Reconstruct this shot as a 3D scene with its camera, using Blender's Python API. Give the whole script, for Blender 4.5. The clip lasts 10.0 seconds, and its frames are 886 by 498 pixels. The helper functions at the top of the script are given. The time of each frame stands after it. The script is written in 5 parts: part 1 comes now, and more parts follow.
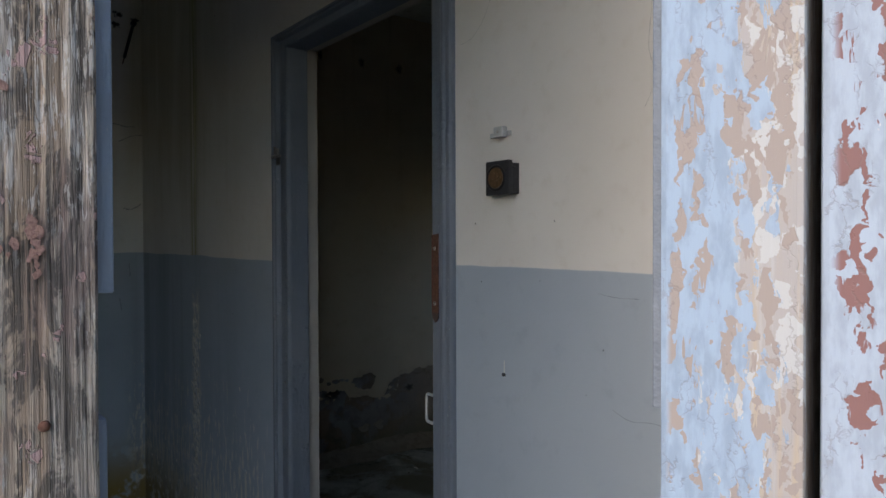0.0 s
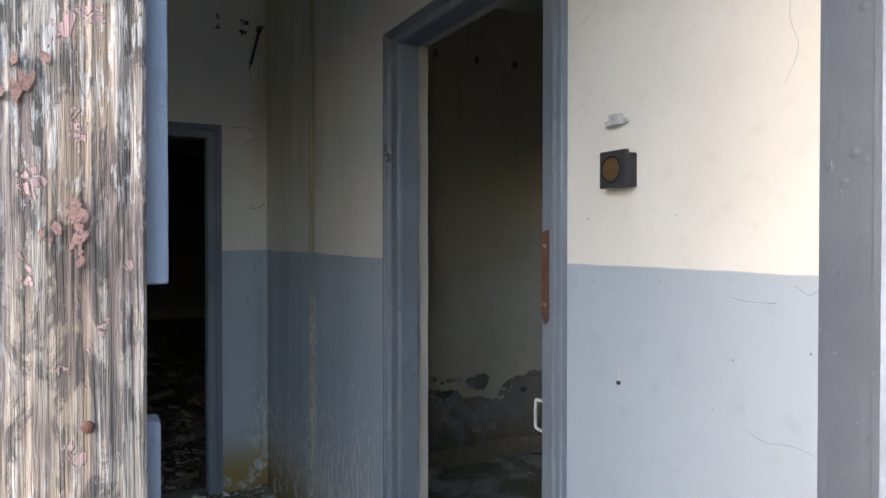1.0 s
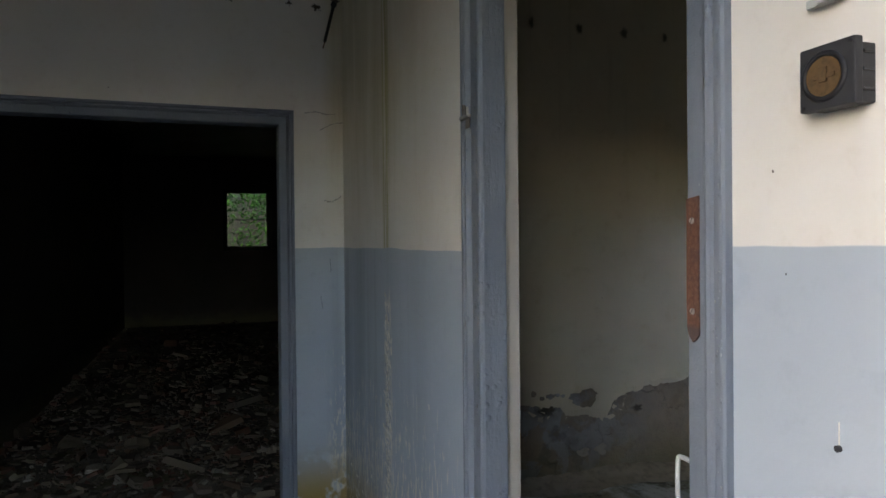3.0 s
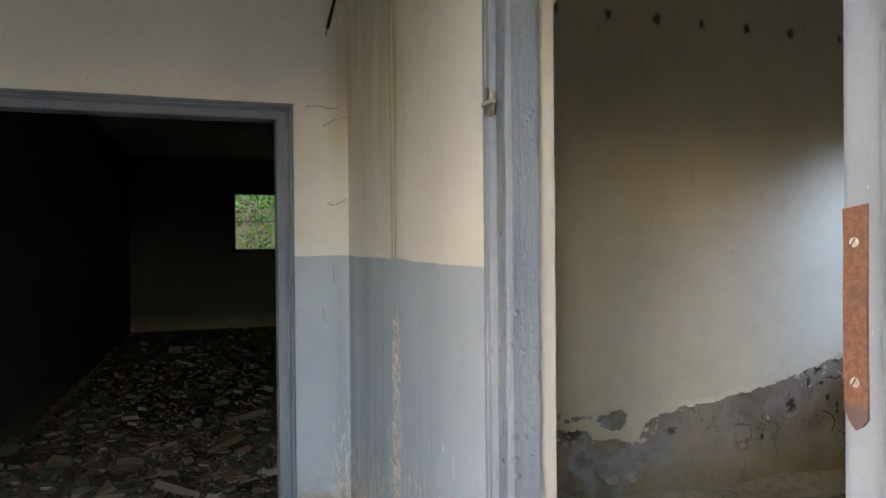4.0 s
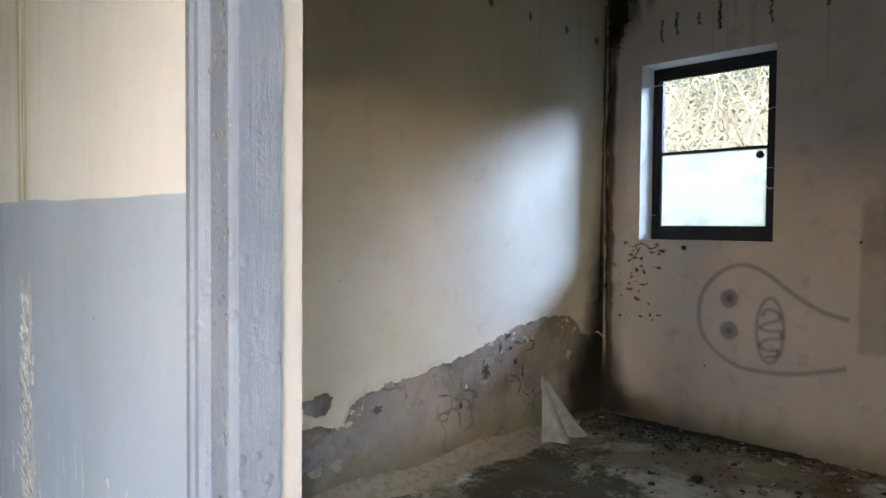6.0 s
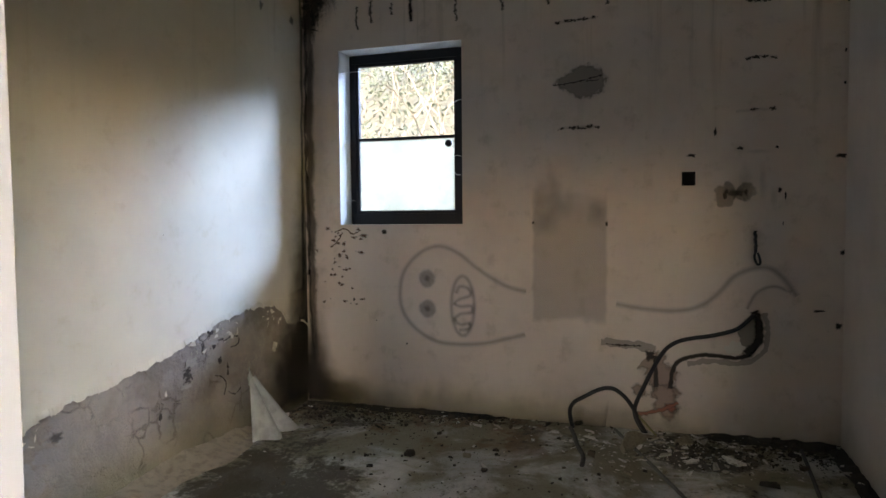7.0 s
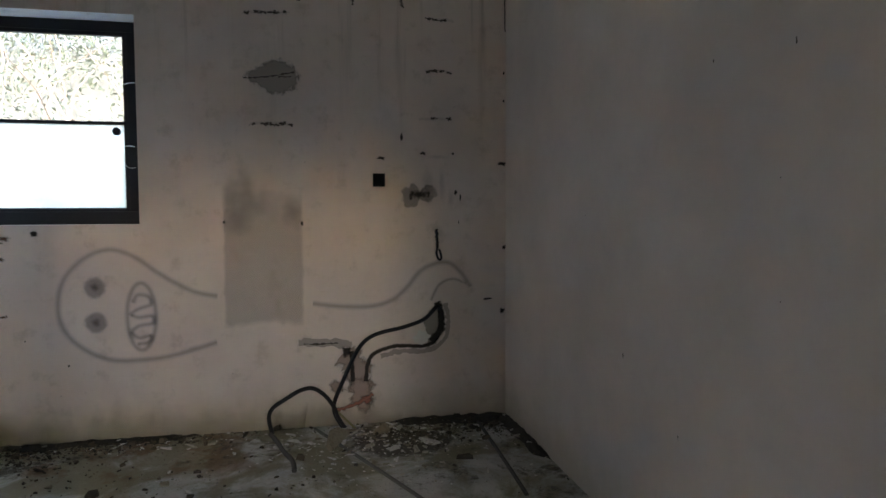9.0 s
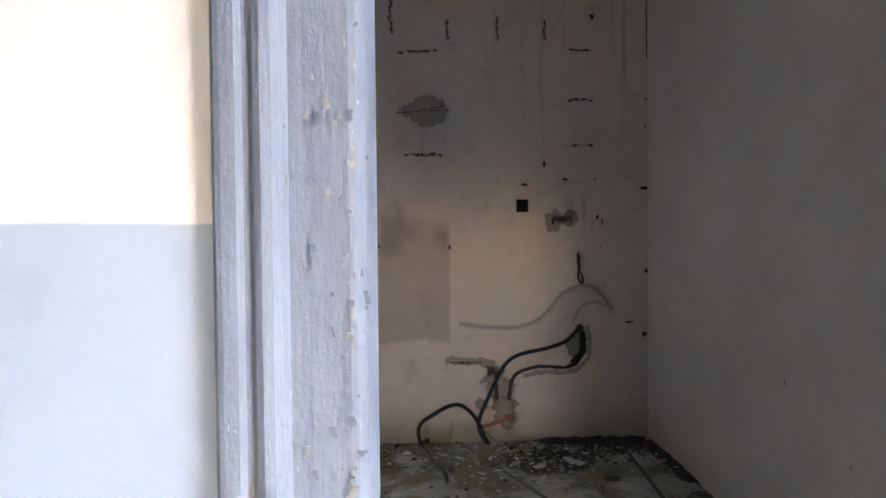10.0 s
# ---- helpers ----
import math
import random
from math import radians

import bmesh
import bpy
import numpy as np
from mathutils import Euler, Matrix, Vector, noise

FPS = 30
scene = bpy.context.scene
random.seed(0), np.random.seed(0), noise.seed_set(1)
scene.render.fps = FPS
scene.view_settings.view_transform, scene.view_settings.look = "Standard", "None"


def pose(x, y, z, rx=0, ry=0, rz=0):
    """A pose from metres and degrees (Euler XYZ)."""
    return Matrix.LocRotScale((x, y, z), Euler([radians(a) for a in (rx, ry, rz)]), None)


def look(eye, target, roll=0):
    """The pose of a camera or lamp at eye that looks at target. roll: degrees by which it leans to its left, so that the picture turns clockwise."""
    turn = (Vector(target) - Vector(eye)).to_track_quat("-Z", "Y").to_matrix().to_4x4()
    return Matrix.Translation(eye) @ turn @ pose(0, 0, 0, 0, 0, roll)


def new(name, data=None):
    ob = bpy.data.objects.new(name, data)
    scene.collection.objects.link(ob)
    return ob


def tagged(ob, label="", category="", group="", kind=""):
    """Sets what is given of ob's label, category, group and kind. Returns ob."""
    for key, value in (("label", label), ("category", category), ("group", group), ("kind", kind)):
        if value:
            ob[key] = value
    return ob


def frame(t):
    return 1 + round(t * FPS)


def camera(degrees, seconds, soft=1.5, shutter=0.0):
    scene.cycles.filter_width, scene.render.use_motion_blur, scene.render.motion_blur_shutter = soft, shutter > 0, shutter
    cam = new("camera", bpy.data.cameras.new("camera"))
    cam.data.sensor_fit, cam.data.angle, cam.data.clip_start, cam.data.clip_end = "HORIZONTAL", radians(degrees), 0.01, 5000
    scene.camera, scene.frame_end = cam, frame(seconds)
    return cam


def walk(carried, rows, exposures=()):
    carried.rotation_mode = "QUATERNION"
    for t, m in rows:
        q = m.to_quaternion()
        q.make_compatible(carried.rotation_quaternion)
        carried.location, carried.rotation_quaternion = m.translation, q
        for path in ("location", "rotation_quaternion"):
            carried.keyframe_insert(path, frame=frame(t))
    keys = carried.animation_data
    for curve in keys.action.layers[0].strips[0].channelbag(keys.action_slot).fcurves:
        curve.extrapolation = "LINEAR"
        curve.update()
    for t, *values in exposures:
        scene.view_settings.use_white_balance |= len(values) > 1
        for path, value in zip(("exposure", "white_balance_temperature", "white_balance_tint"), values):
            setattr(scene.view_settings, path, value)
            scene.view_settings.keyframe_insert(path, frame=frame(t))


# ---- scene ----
cam = camera(66.2, 10.0)
PATH = [
    (0, (-0.990, -2.245, 1.444), (0.230, -0.661, 1.416), -0.2),
    (0.1, (-0.998, -2.232, 1.444), (0.201, -0.631, 1.408), -0.1),
    (0.2, (-1.003, -2.220, 1.443), (0.158, -0.592, 1.417), -0.4),
    (0.5, (-0.982, -2.195, 1.438), (0.041, -0.477, 1.410), -0.1),
    (1, (-0.930, -2.198, 1.436), (-0.001, -0.426, 1.409), 0.0),
    (1.5, (-0.888, -2.153, 1.450), (-0.013, -0.355, 1.423), -0.2),
    (2, (-0.864, -2.117, 1.448), (-0.023, -0.302, 1.418), -0.2),
    (2.5, (-0.795, -2.004, 1.405), (-0.058, -0.145, 1.375), -0.5),
    (2.7, (-0.744, -1.901, 1.387), (-0.071, -0.018, 1.364), -0.6),
    (3.8, (-0.587, -1.469, 1.418), (0.050, 0.427, 1.411), -0.5),
    (4, (-0.577, -1.426, 1.423), (0.044, 0.476, 1.411), -0.5),
    (4.5, (-0.543, -1.423, 1.447), (0.073, 0.480, 1.436), -0.4),
    (5, (-0.487, -1.326, 1.388), (0.460, 0.435, 1.355), -0.4),
    (5.2, (-0.437, -1.222, 1.363), (0.627, 0.470, 1.311), -0.6),
    (6.3, (-0.432, -0.811, 1.323), (1.167, 0.387, 1.244), 0.2),
    (6.5, (-0.457, -0.741, 1.363), (1.272, 0.258, 1.261), -0.4),
    (7, (-0.398, -0.715, 1.319), (1.498, -0.087, 1.217), -0.5),
    (7.5, (-0.323, -0.556, 1.351), (1.658, -0.320, 1.213), -0.3),
    (8, (-0.353, -0.410, 1.377), (1.641, -0.448, 1.232), -0.2),
    (8.5, (-0.357, -0.410, 1.376), (1.624, -0.648, 1.229), -0.2),
    (9, (-0.344, -0.340, 1.332), (1.609, -0.755, 1.216), -0.2),
    (9.5, (-0.421, -0.375, 1.345), (1.548, -0.715, 1.270), -0.3),
    (9.7, (-0.483, -0.300, 1.345), (1.499, -0.564, 1.284), -0.5),
    (9.8, (-0.487, -0.245, 1.350), (1.499, -0.469, 1.295), -0.5),
    (9.9, (-0.481, -0.187, 1.358), (1.512, -0.347, 1.306), -0.6),
    (10, (-0.481, -0.137, 1.364), (1.517, -0.221, 1.308), -0.5),
]
walk(cam, [(t, look(eye, target, roll)) for t, eye, target, roll in PATH],
     [(0, 1.95, 6700, 12), (0.5, 2.9, 6700, 12), (1, 3.35, 6800, 13), (2.5, 3.35, 6900, 14), (4, 5.05, 8300, 17), (4.5, 5.6, 7800, 18), (5, 5.6, 7500, 18),
      (6.5, 5.6, 7800, 20), (7.5, 5.85, 8000, 21), (8, 5.9, 7600, 20), (9, 5.95, 7100, 20), (9.5, 6.2, 7000, 20), (10, 6.1, 6950, 22)])

# ---- light ----
world = bpy.data.worlds.new("sky")
scene.world = world
world.use_nodes = True
wt = world.node_tree
sky = wt.nodes.new("ShaderNodeTexSky")
sky.sky_type, sky.sun_disc = "NISHITA", False
sky.sun_elevation, sky.sun_rotation = radians(33), radians(260)
sky.air_density, sky.dust_density, sky.ozone_density = 1.0, 1.0, 1.0
wt.nodes["Background"].inputs["Strength"].default_value = 0.15
wt.links.new(sky.outputs[0], wt.nodes["Background"].inputs[0])
# soft blue lamp from the east, added to stand in for window skylight
east_skylight = new("east_skylight", bpy.data.lights.new("east_skylight", "SUN"))
east_skylight.data.energy, east_skylight.data.angle, east_skylight.data.color = 0.37, radians(23), (0.29, 0.51, 1.0)
east_skylight.matrix_world = look((8.0, -4.9, 3.95), (0, 0, 0))


# ---- materials ----
class Nodes:
    """Shorthand for building node materials."""

    def __init__(self, name, rough=0.8, metal=0.0, spec=0.3):
        self.m = bpy.data.materials.new(name)
        self.m.use_nodes = True
        self.t = self.m.node_tree
        self.b = self.t.nodes["Principled BSDF"]
        self.b.inputs["Roughness"].default_value = rough
        self.b.inputs["Metallic"].default_value = metal
        self.b.inputs["Specular IOR Level"].default_value = spec
        self.geo = self.t.nodes.new("ShaderNodeNewGeometry")
        self.p = self.geo.outputs["Position"]
        self.obj = self.t.nodes.new("ShaderNodeTexCoord").outputs["Object"]

    def link(self, a, sock):
        if isinstance(a, bpy.types.NodeSocket):
            self.t.links.new(a, sock)
        else:
            sock.default_value = a if not isinstance(a, tuple) or len(a) != 3 or sock.type != "RGBA" else (*a, 1)

    def scaled(self, v, s, rot=(0, 0, 0), loc=(0, 0, 0)):
        n = self.t.nodes.new("ShaderNodeMapping")
        self.link(v, n.inputs[0])
        n.inputs["Scale"].default_value = s
        n.inputs["Rotation"].default_value = rot
        n.inputs["Location"].default_value = loc
        return n.outputs[0]

    def noise(self, scale, detail=4, rough=0.6, v=None, dist=0.0):
        n = self.t.nodes.new("ShaderNodeTexNoise")
        self.link(v if v is not None else self.p, n.inputs["Vector"])
        n.inputs["Scale"].default_value, n.inputs["Detail"].default_value = scale, detail
        n.inputs["Roughness"].default_value, n.inputs["Distortion"].default_value = rough, dist
        return n.outputs[0]

    def cells(self, scale, v=None, feature="F1", out="Distance", rand=1.0):
        n = self.t.nodes.new("ShaderNodeTexVoronoi")
        n.feature = feature
        self.link(v if v is not None else self.p, n.inputs["Vector"])
        n.inputs["Scale"].default_value, n.inputs["Randomness"].default_value = scale, rand
        return n.outputs[out]

    def axis(self, i, v=None):
        n = self.t.nodes.new("ShaderNodeSeparateXYZ")
        self.link(v if v is not None else self.p, n.inputs[0])
        return n.outputs[i]

    def calc(self, op, a, b=0.0, clamp=False):
        n = self.t.nodes.new("ShaderNodeMath")
        n.operation, n.use_clamp = op, clamp
        self.link(a, n.inputs[0]), self.link(b, n.inputs[1])
        return n.outputs[0]

    def step(self, f, a, b):
        """0 below a, 1 above b (or the reverse if a > b)."""
        n = self.t.nodes.new("ShaderNodeMapRange")
        n.interpolation_type = "SMOOTHSTEP"
        self.link(f, n.inputs[0])
        if a < b:
            n.inputs[1].default_value, n.inputs[2].default_value = a, b
        else:
            n.inputs[1].default_value, n.inputs[2].default_value = b, a
            n.inputs[3].default_value, n.inputs[4].default_value = 1, 0
        return n.outputs[0]

    def mix(self, f, a, b):
        n = self.t.nodes.new("ShaderNodeMix")
        n.data_type = "RGBA"
        self.link(f, n.inputs[0]), self.link(a, n.inputs[6]), self.link(b, n.inputs[7])
        return n.outputs[2]

    def mul(self, *fs):
        r = fs[0]
        for f in fs[1:]:
            r = self.calc("MULTIPLY", r, f)
        return r

    def add(self, *fs):
        r = fs[0]
        for f in fs[1:]:
            r = self.calc("ADD", r, f)
        return r

    def color(self, c):
        self.link(c, self.b.inputs["Base Color"])
        return self

    def rough(self, r):
        self.link(r, self.b.inputs["Roughness"])
        return self

    def bump(self, h, strength=0.3, dist=0.002):
        n = self.t.nodes.new("ShaderNodeBump")
        n.inputs["Strength"].default_value, n.inputs["Distance"].default_value = strength, dist
        self.link(h, n.inputs["Height"])
        self.t.links.new(n.outputs[0], self.b.inputs["Normal"])
        return self

    def vary(self, c, amount=0.12):
        """The colour c, lightened and darkened per object."""
        n = self.t.nodes.new("ShaderNodeObjectInfo")
        k = self.calc("MULTIPLY_ADD", n.outputs["Random"], amount * 2)
        k.node.inputs[2].default_value = 1 - amount
        h = self.t.nodes.new("ShaderNodeHueSaturation")
        self.link(k, h.inputs["Value"]), self.link(c, h.inputs["Color"])
        return h.outputs[0]


CREAM, GREYBLUE = (0.68, 0.64, 0.578), (0.35, 0.40, 0.45)


def hall_paint():
    """Cream limewash over a grey-blue oil-paint dado, streaked with damp."""
    n = Nodes("hall_paint", 0.75)
    z, y, x = n.axis(2), n.axis(1), n.axis(0)
    wob = n.calc("MULTIPLY", n.calc("SUBTRACT", n.noise(3, 3), 0.5), 0.014)
    level = n.add(n.mul(n.step(y, -0.5, -0.6), -0.008), n.mul(n.step(y, 0.9, 0.3), n.step(y, -0.6, -0.5), 0.006))
    line = n.step(n.add(z, wob, level), 1.3745, 1.3775)
    big, fine = n.noise(1.3, 4), n.noise(22, 5)
    cream = n.mix(n.step(big, 0.35, 0.7), CREAM, (0.755, 0.72, 0.665))
    cream = n.mix(n.mul(n.step(fine, 0.52, 0.75), 0.25), cream, (0.56, 0.50, 0.41))
    blue = n.mix(n.step(big, 0.3, 0.7), GREYBLUE, (0.405, 0.452, 0.50))
    blue = n.mix(n.mul(n.step(n.noise(14, 6), 0.55, 0.7), 0.3), blue, (0.30, 0.335, 0.39))
    # damp streaks that run down close to the back corner
    streak = n.noise(1, 3, 0.55, n.scaled(n.p, (9, 9, 0.9)), 0.4)
    streak2 = n.noise(1, 4, 0.6, n.scaled(n.p, (48, 48, 0.8), loc=(3, 1, 2)), 0.3)
    near = n.mul(n.step(y, 0.1, 1.0), n.step(x, -0.12, -0.03))
    upper = n.step(z, 1.1, 2.3)
    damp = n.mul(near, n.step(n.add(n.mul(streak, 0.8), n.mul(upper, 0.22)), 0.45, 0.72))
    cream = n.mix(n.mul(near, n.step(z, 1.2, 2.3), 0.42), cream, (0.58, 0.50, 0.30))
    cream = n.mix(n.mul(damp, 0.42), cream, (0.42, 0.36, 0.19))
    cream = n.mix(n.mul(near, n.step(streak2, 0.60, 0.70), 0.12), cream, (0.40, 0.24, 0.12))
    green = n.mul(n.step(n.calc("ABSOLUTE", n.calc("SUBTRACT", y, 0.89)), 0.075, 0.02), n.step(streak2, 0.36, 0.52), n.step(x, -0.12, -0.03))
    cream = n.mix(n.mul(green, 0.75), cream, (0.31, 0.28, 0.085))
    # pale salt bloom and lost paint low down beside the corner
    bloom = n.mul(n.step(n.calc("ABSOLUTE", n.calc("SUBTRACT", y, 0.88)), 0.075, 0.03), n.step(n.noise(1, 6, 0.7, n.scaled(n.p, (75, 75, 14))), 0.47, 0.51), n.step(z, 1.25, 1.15), n.step(x, -0.12, -0.03))
    low = n.mul(n.step(n.add(n.noise(1, 6, 0.7, n.scaled(n.p, (42, 42, 10), loc=(5, 2, 1))), n.mul(n.step(z, 1.0, 0.0), 0.16)), 0.60, 0.64), n.step(y, -0.1, 0.3), n.step(z, 1.0, 0.7), n.step(x, -0.12, -0.03))
    lost = n.calc("MAXIMUM", n.mul(bloom, n.step(n.noise(6, 3), 0.38, 0.48)), low)
    blue = n.mix(n.mul(lost, 0.9), blue, (0.66, 0.62, 0.53))
    blue = n.mix(n.mul(n.step(z, 0.42, 0.05), n.step(y, 0.4, 1.2), n.step(n.noise(9, 5), 0.36, 0.5)), blue, (0.27, 0.19, 0.05))
    wash = n.mul(near, n.step(n.noise(1, 3, 0.5, n.scaled(n.p, (9, 9, 0.4), loc=(8, 0, 0))), 0.4, 0.65))
    blue = n.mix(n.mul(wash, 0.3), blue, (0.16, 0.18, 0.20))
    # specks and knocks
    knock = n.step(n.cells(9), 0.045, 0.02)
    c = n.mix(line, blue, cream)
    c = n.mix(n.mul(knock, n.step(n.noise(6, 2), 0.55, 0.6)), c, (0.24, 0.21, 0.18))
    n.color(c)
    n.rough(n.add(0.55, n.mul(line, 0.3)))
    return n.bump(n.add(n.mul(n.noise(30, 5), 0.5), n.mul(n.noise(4, 3), 0.7), n.mul(lost, -0.4)), 0.35, 0.004).m


def plaster(name, base, dark, stain=1.0):
    n = Nodes(name, 0.9, spec=0.15)
    z = n.axis(2)
    c = n.mix(n.step(n.noise(1.1, 5), 0.35, 0.7), base, tuple(b * 0.86 for b in base))
    c = n.mix(n.mul(n.step(n.noise(7, 6, 0.7), 0.52, 0.72), 0.4 * stain), c, dark)
    drip = n.noise(1, 4, 0.6, n.scaled(n.p, (14, 14, 0.6)))
    c = n.mix(n.mul(n.step(drip, 0.55, 0.75), n.step(z, 1.4, 2.9), 0.55 * stain), c, tuple(d * 0.75 for d in dark))
    c = n.mix(n.mul(n.step(n.add(z, n.mul(n.noise(5, 4), 0.3)), 0.45, 0.1), 0.5), c, (0.33, 0.29, 0.17))
    c = n.mix(n.mul(n.step(n.cells(14), 0.05, 0.02), n.step(n.noise(5, 2), 0.58, 0.62)), c, (0.08, 0.06, 0.05))
    n.color(c)
    return n.bump(n.add(n.mul(n.noise(26, 6), 0.5), n.noise(3, 3)), 0.35, 0.005).m


def render_coat():
    """Bare brown-grey cement render where the paint has come off."""
    n = Nodes("bare_render", 0.95, spec=0.1)
    c = n.mix(n.step(n.noise(3, 6, 0.65), 0.35, 0.65), (0.38, 0.31, 0.24), (0.27, 0.235, 0.20))
    c = n.mix(n.step(n.noise(11, 6, 0.7), 0.55, 0.68), c, (0.36, 0.31, 0.245))
    grey = n.mul(n.step(n.axis(0), 2.0, 1.1), n.step(n.noise(6, 5, 0.6, None, 0.6), 0.45, 0.52))
    c = n.mix(n.mul(grey, 0.85), c, (0.40, 0.41, 0.42))
    dark = n.mul(n.step(n.axis(0), 1.9, 1.0), n.step(n.noise(9, 5), 0.48, 0.6))
    c = n.mix(n.mul(dark, 0.55), c, (0.12, 0.125, 0.135))
    c = n.mix(n.mul(n.step(n.noise(2.1, 4), 0.5, 0.62), 0.5), c, (0.17, 0.14, 0.105))
    c = n.mix(n.mul(n.step(n.add(n.axis(2), n.mul(n.noise(4, 4), 0.2)), 0.42, 0.12), 0.6), c, (0.17, 0.155, 0.075))
    wv = n.t.nodes.new("ShaderNodeVectorMath")
    n.link(n.p, wv.inputs[0])
    nz = n.t.nodes.new("ShaderNodeTexNoise")
    nz.inputs["Scale"].default_value, nz.inputs["Detail"].default_value = 7, 5
    n.link(n.p, nz.inputs["Vector"])
    sc = n.t.nodes.new("ShaderNodeVectorMath")
    sc.operation = "SCALE"
    n.link(nz.outputs["Color"], sc.inputs[0])
    sc.inputs["Scale"].default_value = 0.16
    n.link(sc.outputs[0], wv.inputs[1])
    crack = n.mul(n.step(n.cells(6.5, wv.outputs[0], "DISTANCE_TO_EDGE"), 0.05, 0.005), n.step(n.noise(2.6, 3), 0.52, 0.62))
    c = n.mix(n.mul(crack, 0.35), c, (0.08, 0.065, 0.05))
    lumps = n.cells(6.5, wv.outputs[0], "SMOOTH_F1")
    n.color(c)
    return n.bump(n.add(n.mul(n.noise(18, 7, 0.7), 0.8), n.noise(3.5, 4), n.mul(lumps, 0.5), n.mul(n.noise(1.6, 3), 1.2), n.mul(crack, -0.5)), 1.0, 0.034).m


def joinery_paint(name="joinery_paint", k=1.0):
    """Grey-blue gloss on wood, chipped and scuffed."""
    n = Nodes(name, 0.5, spec=0.4)
    c = n.mix(n.step(n.noise(3, 4), 0.35, 0.65), (0.175 * k, 0.20 * k, 0.24 * k), (0.215 * k, 0.24 * k, 0.28 * k))
    c = n.mix(n.mul(n.step(n.noise(1, 5, 0.6, n.scaled(n.p, (50, 50, 3))), 0.55, 0.7), 0.45), c, (0.15, 0.18, 0.22))
    chip = n.mul(n.step(n.noise(1, 5, 0.65, n.scaled(n.p, (230, 230, 80))), 0.665, 0.69), n.step(n.noise(3.2, 3), 0.44, 0.56))
    c = n.mix(n.mul(chip, 0.7), c, (0.35, 0.355, 0.36))
    chip2 = n.mul(n.step(n.noise(1, 5, 0.6, n.scaled(n.p, (60, 60, 14), loc=(4, 4, 4))), 0.68, 0.70), n.step(n.noise(3, 2), 0.54, 0.64))
    c = n.mix(chip2, c, (0.17, 0.13, 0.10))
    n.color(c)
    n.rough(n.add(0.42, n.mul(n.noise(30, 4), 0.3)))
    return n.bump(n.add(n.mul(n.noise(1, 4, 0.6, n.scaled(n.p, (90, 90, 9))), 0.7), n.mul(n.noise(70, 5, 0.65), 0.8), n.mul(n.step(n.cells(38), 0.35, 0.1), n.step(n.noise(5, 2), 0.5, 0.6)), n.mul(chip, -0.9)), 0.6, 0.004).m


def old_wood():
    """Sun-bleached, deeply grained softwood with the last flakes of paint."""
    n = Nodes("weathered_wood", 0.9, spec=0.15)
    v = n.obj
    warp = n.noise(5, 3, 0.5, v)
    g = n.noise(1, 5, 0.62, n.scaled(v, (105, 105, 4)), 0.7)
    g2 = n.noise(1, 5, 0.65, n.scaled(v, (360, 360, 12), loc=(2, 3, 1)), 0.6)
    wide = n.noise(1, 3, 0.5, n.scaled(v, (26, 26, 1.6), loc=(1, 6, 2)))
    c = n.mix(n.step(g, 0.39, 0.55), (0.07, 0.06, 0.052), (0.38, 0.325, 0.275))
    g3 = n.noise(1, 6, 0.75, n.scaled(v, (620, 620, 16), loc=(6, 1, 1)), 0.5)
    c = n.mix(n.mul(n.step(g3, 0.48, 0.58), 0.55), c, (0.07, 0.058, 0.052))
    c = n.mix(n.mul(n.step(wide, 0.50, 0.62), 0.6), c, (0.34, 0.245, 0.175))
    stain = n.noise(1, 4, 0.6, n.scaled(v, (20, 20, 5), loc=(9, 2, 4)))
    c = n.mix(n.mul(n.step(stain, 0.52, 0.60), 0.6), c, (0.15, 0.105, 0.095))
    c = n.mix(n.mul(n.step(g2, 0.52, 0.64), n.step(g, 0.44, 0.56), 0.6), c, (0.50, 0.43, 0.34))
    blot = n.mul(n.step(n.noise(1, 6, 0.72, n.scaled(v, (55, 55, 22), loc=(7, 1, 3)), 0.6), 0.47, 0.56), n.step(g2, 0.36, 0.52))
    c = n.mix(n.mul(blot, 0.8), c, (0.055, 0.05, 0.047))
    white = n.mul(n.step(n.noise(1, 6, 0.7, n.scaled(v, (260, 260, 42), loc=(0, 5, 8)), 0.5), 0.54, 0.57), n.step(warp, 0.36, 0.5))
    c = n.mix(n.mul(white, 0.4), c, (0.60, 0.57, 0.54))
    edge = n.cells(95, n.scaled(v, (1, 1, 0.8)), "DISTANCE_TO_EDGE")
    flake = n.mul(n.step(n.noise(1, 5, 0.6, n.scaled(v, (34, 34, 26), loc=(3, 3, 9))), 0.60, 0.615), n.step(edge, 0.04, 0.08))
    c = n.mix(flake, c, (0.38, 0.25, 0.23))
    n.color(c)
    return n.bump(n.add(n.mul(g, 1.5), n.mul(g2, 0.5), n.mul(flake, 0.4)), 0.9, 0.005).m


def peeled_paint(name, y0, y1, coat, under, scar, much):
    """Old coats that break away in small angular flakes; coat towards y0, the coats under it towards y1."""
    n = Nodes(name, 0.65, spec=0.3)
    v = n.obj
    bend = n.t.nodes.new("ShaderNodeVectorMath")
    wob = n.t.nodes.new("ShaderNodeTexNoise")
    wob.inputs["Scale"].default_value, wob.inputs["Detail"].default_value = 420, 4
    n.link(v, wob.inputs["Vector"])
    k = n.t.nodes.new("ShaderNodeVectorMath")
    k.operation = "SCALE"
    k.inputs["Scale"].default_value = 0.004
    n.link(wob.outputs["Color"], k.inputs[0]), n.link(v, bend.inputs[0]), n.link(k.outputs[0], bend.inputs[1])
    bent = n.scaled(bend.outputs[0], (1, 1, 0.3))
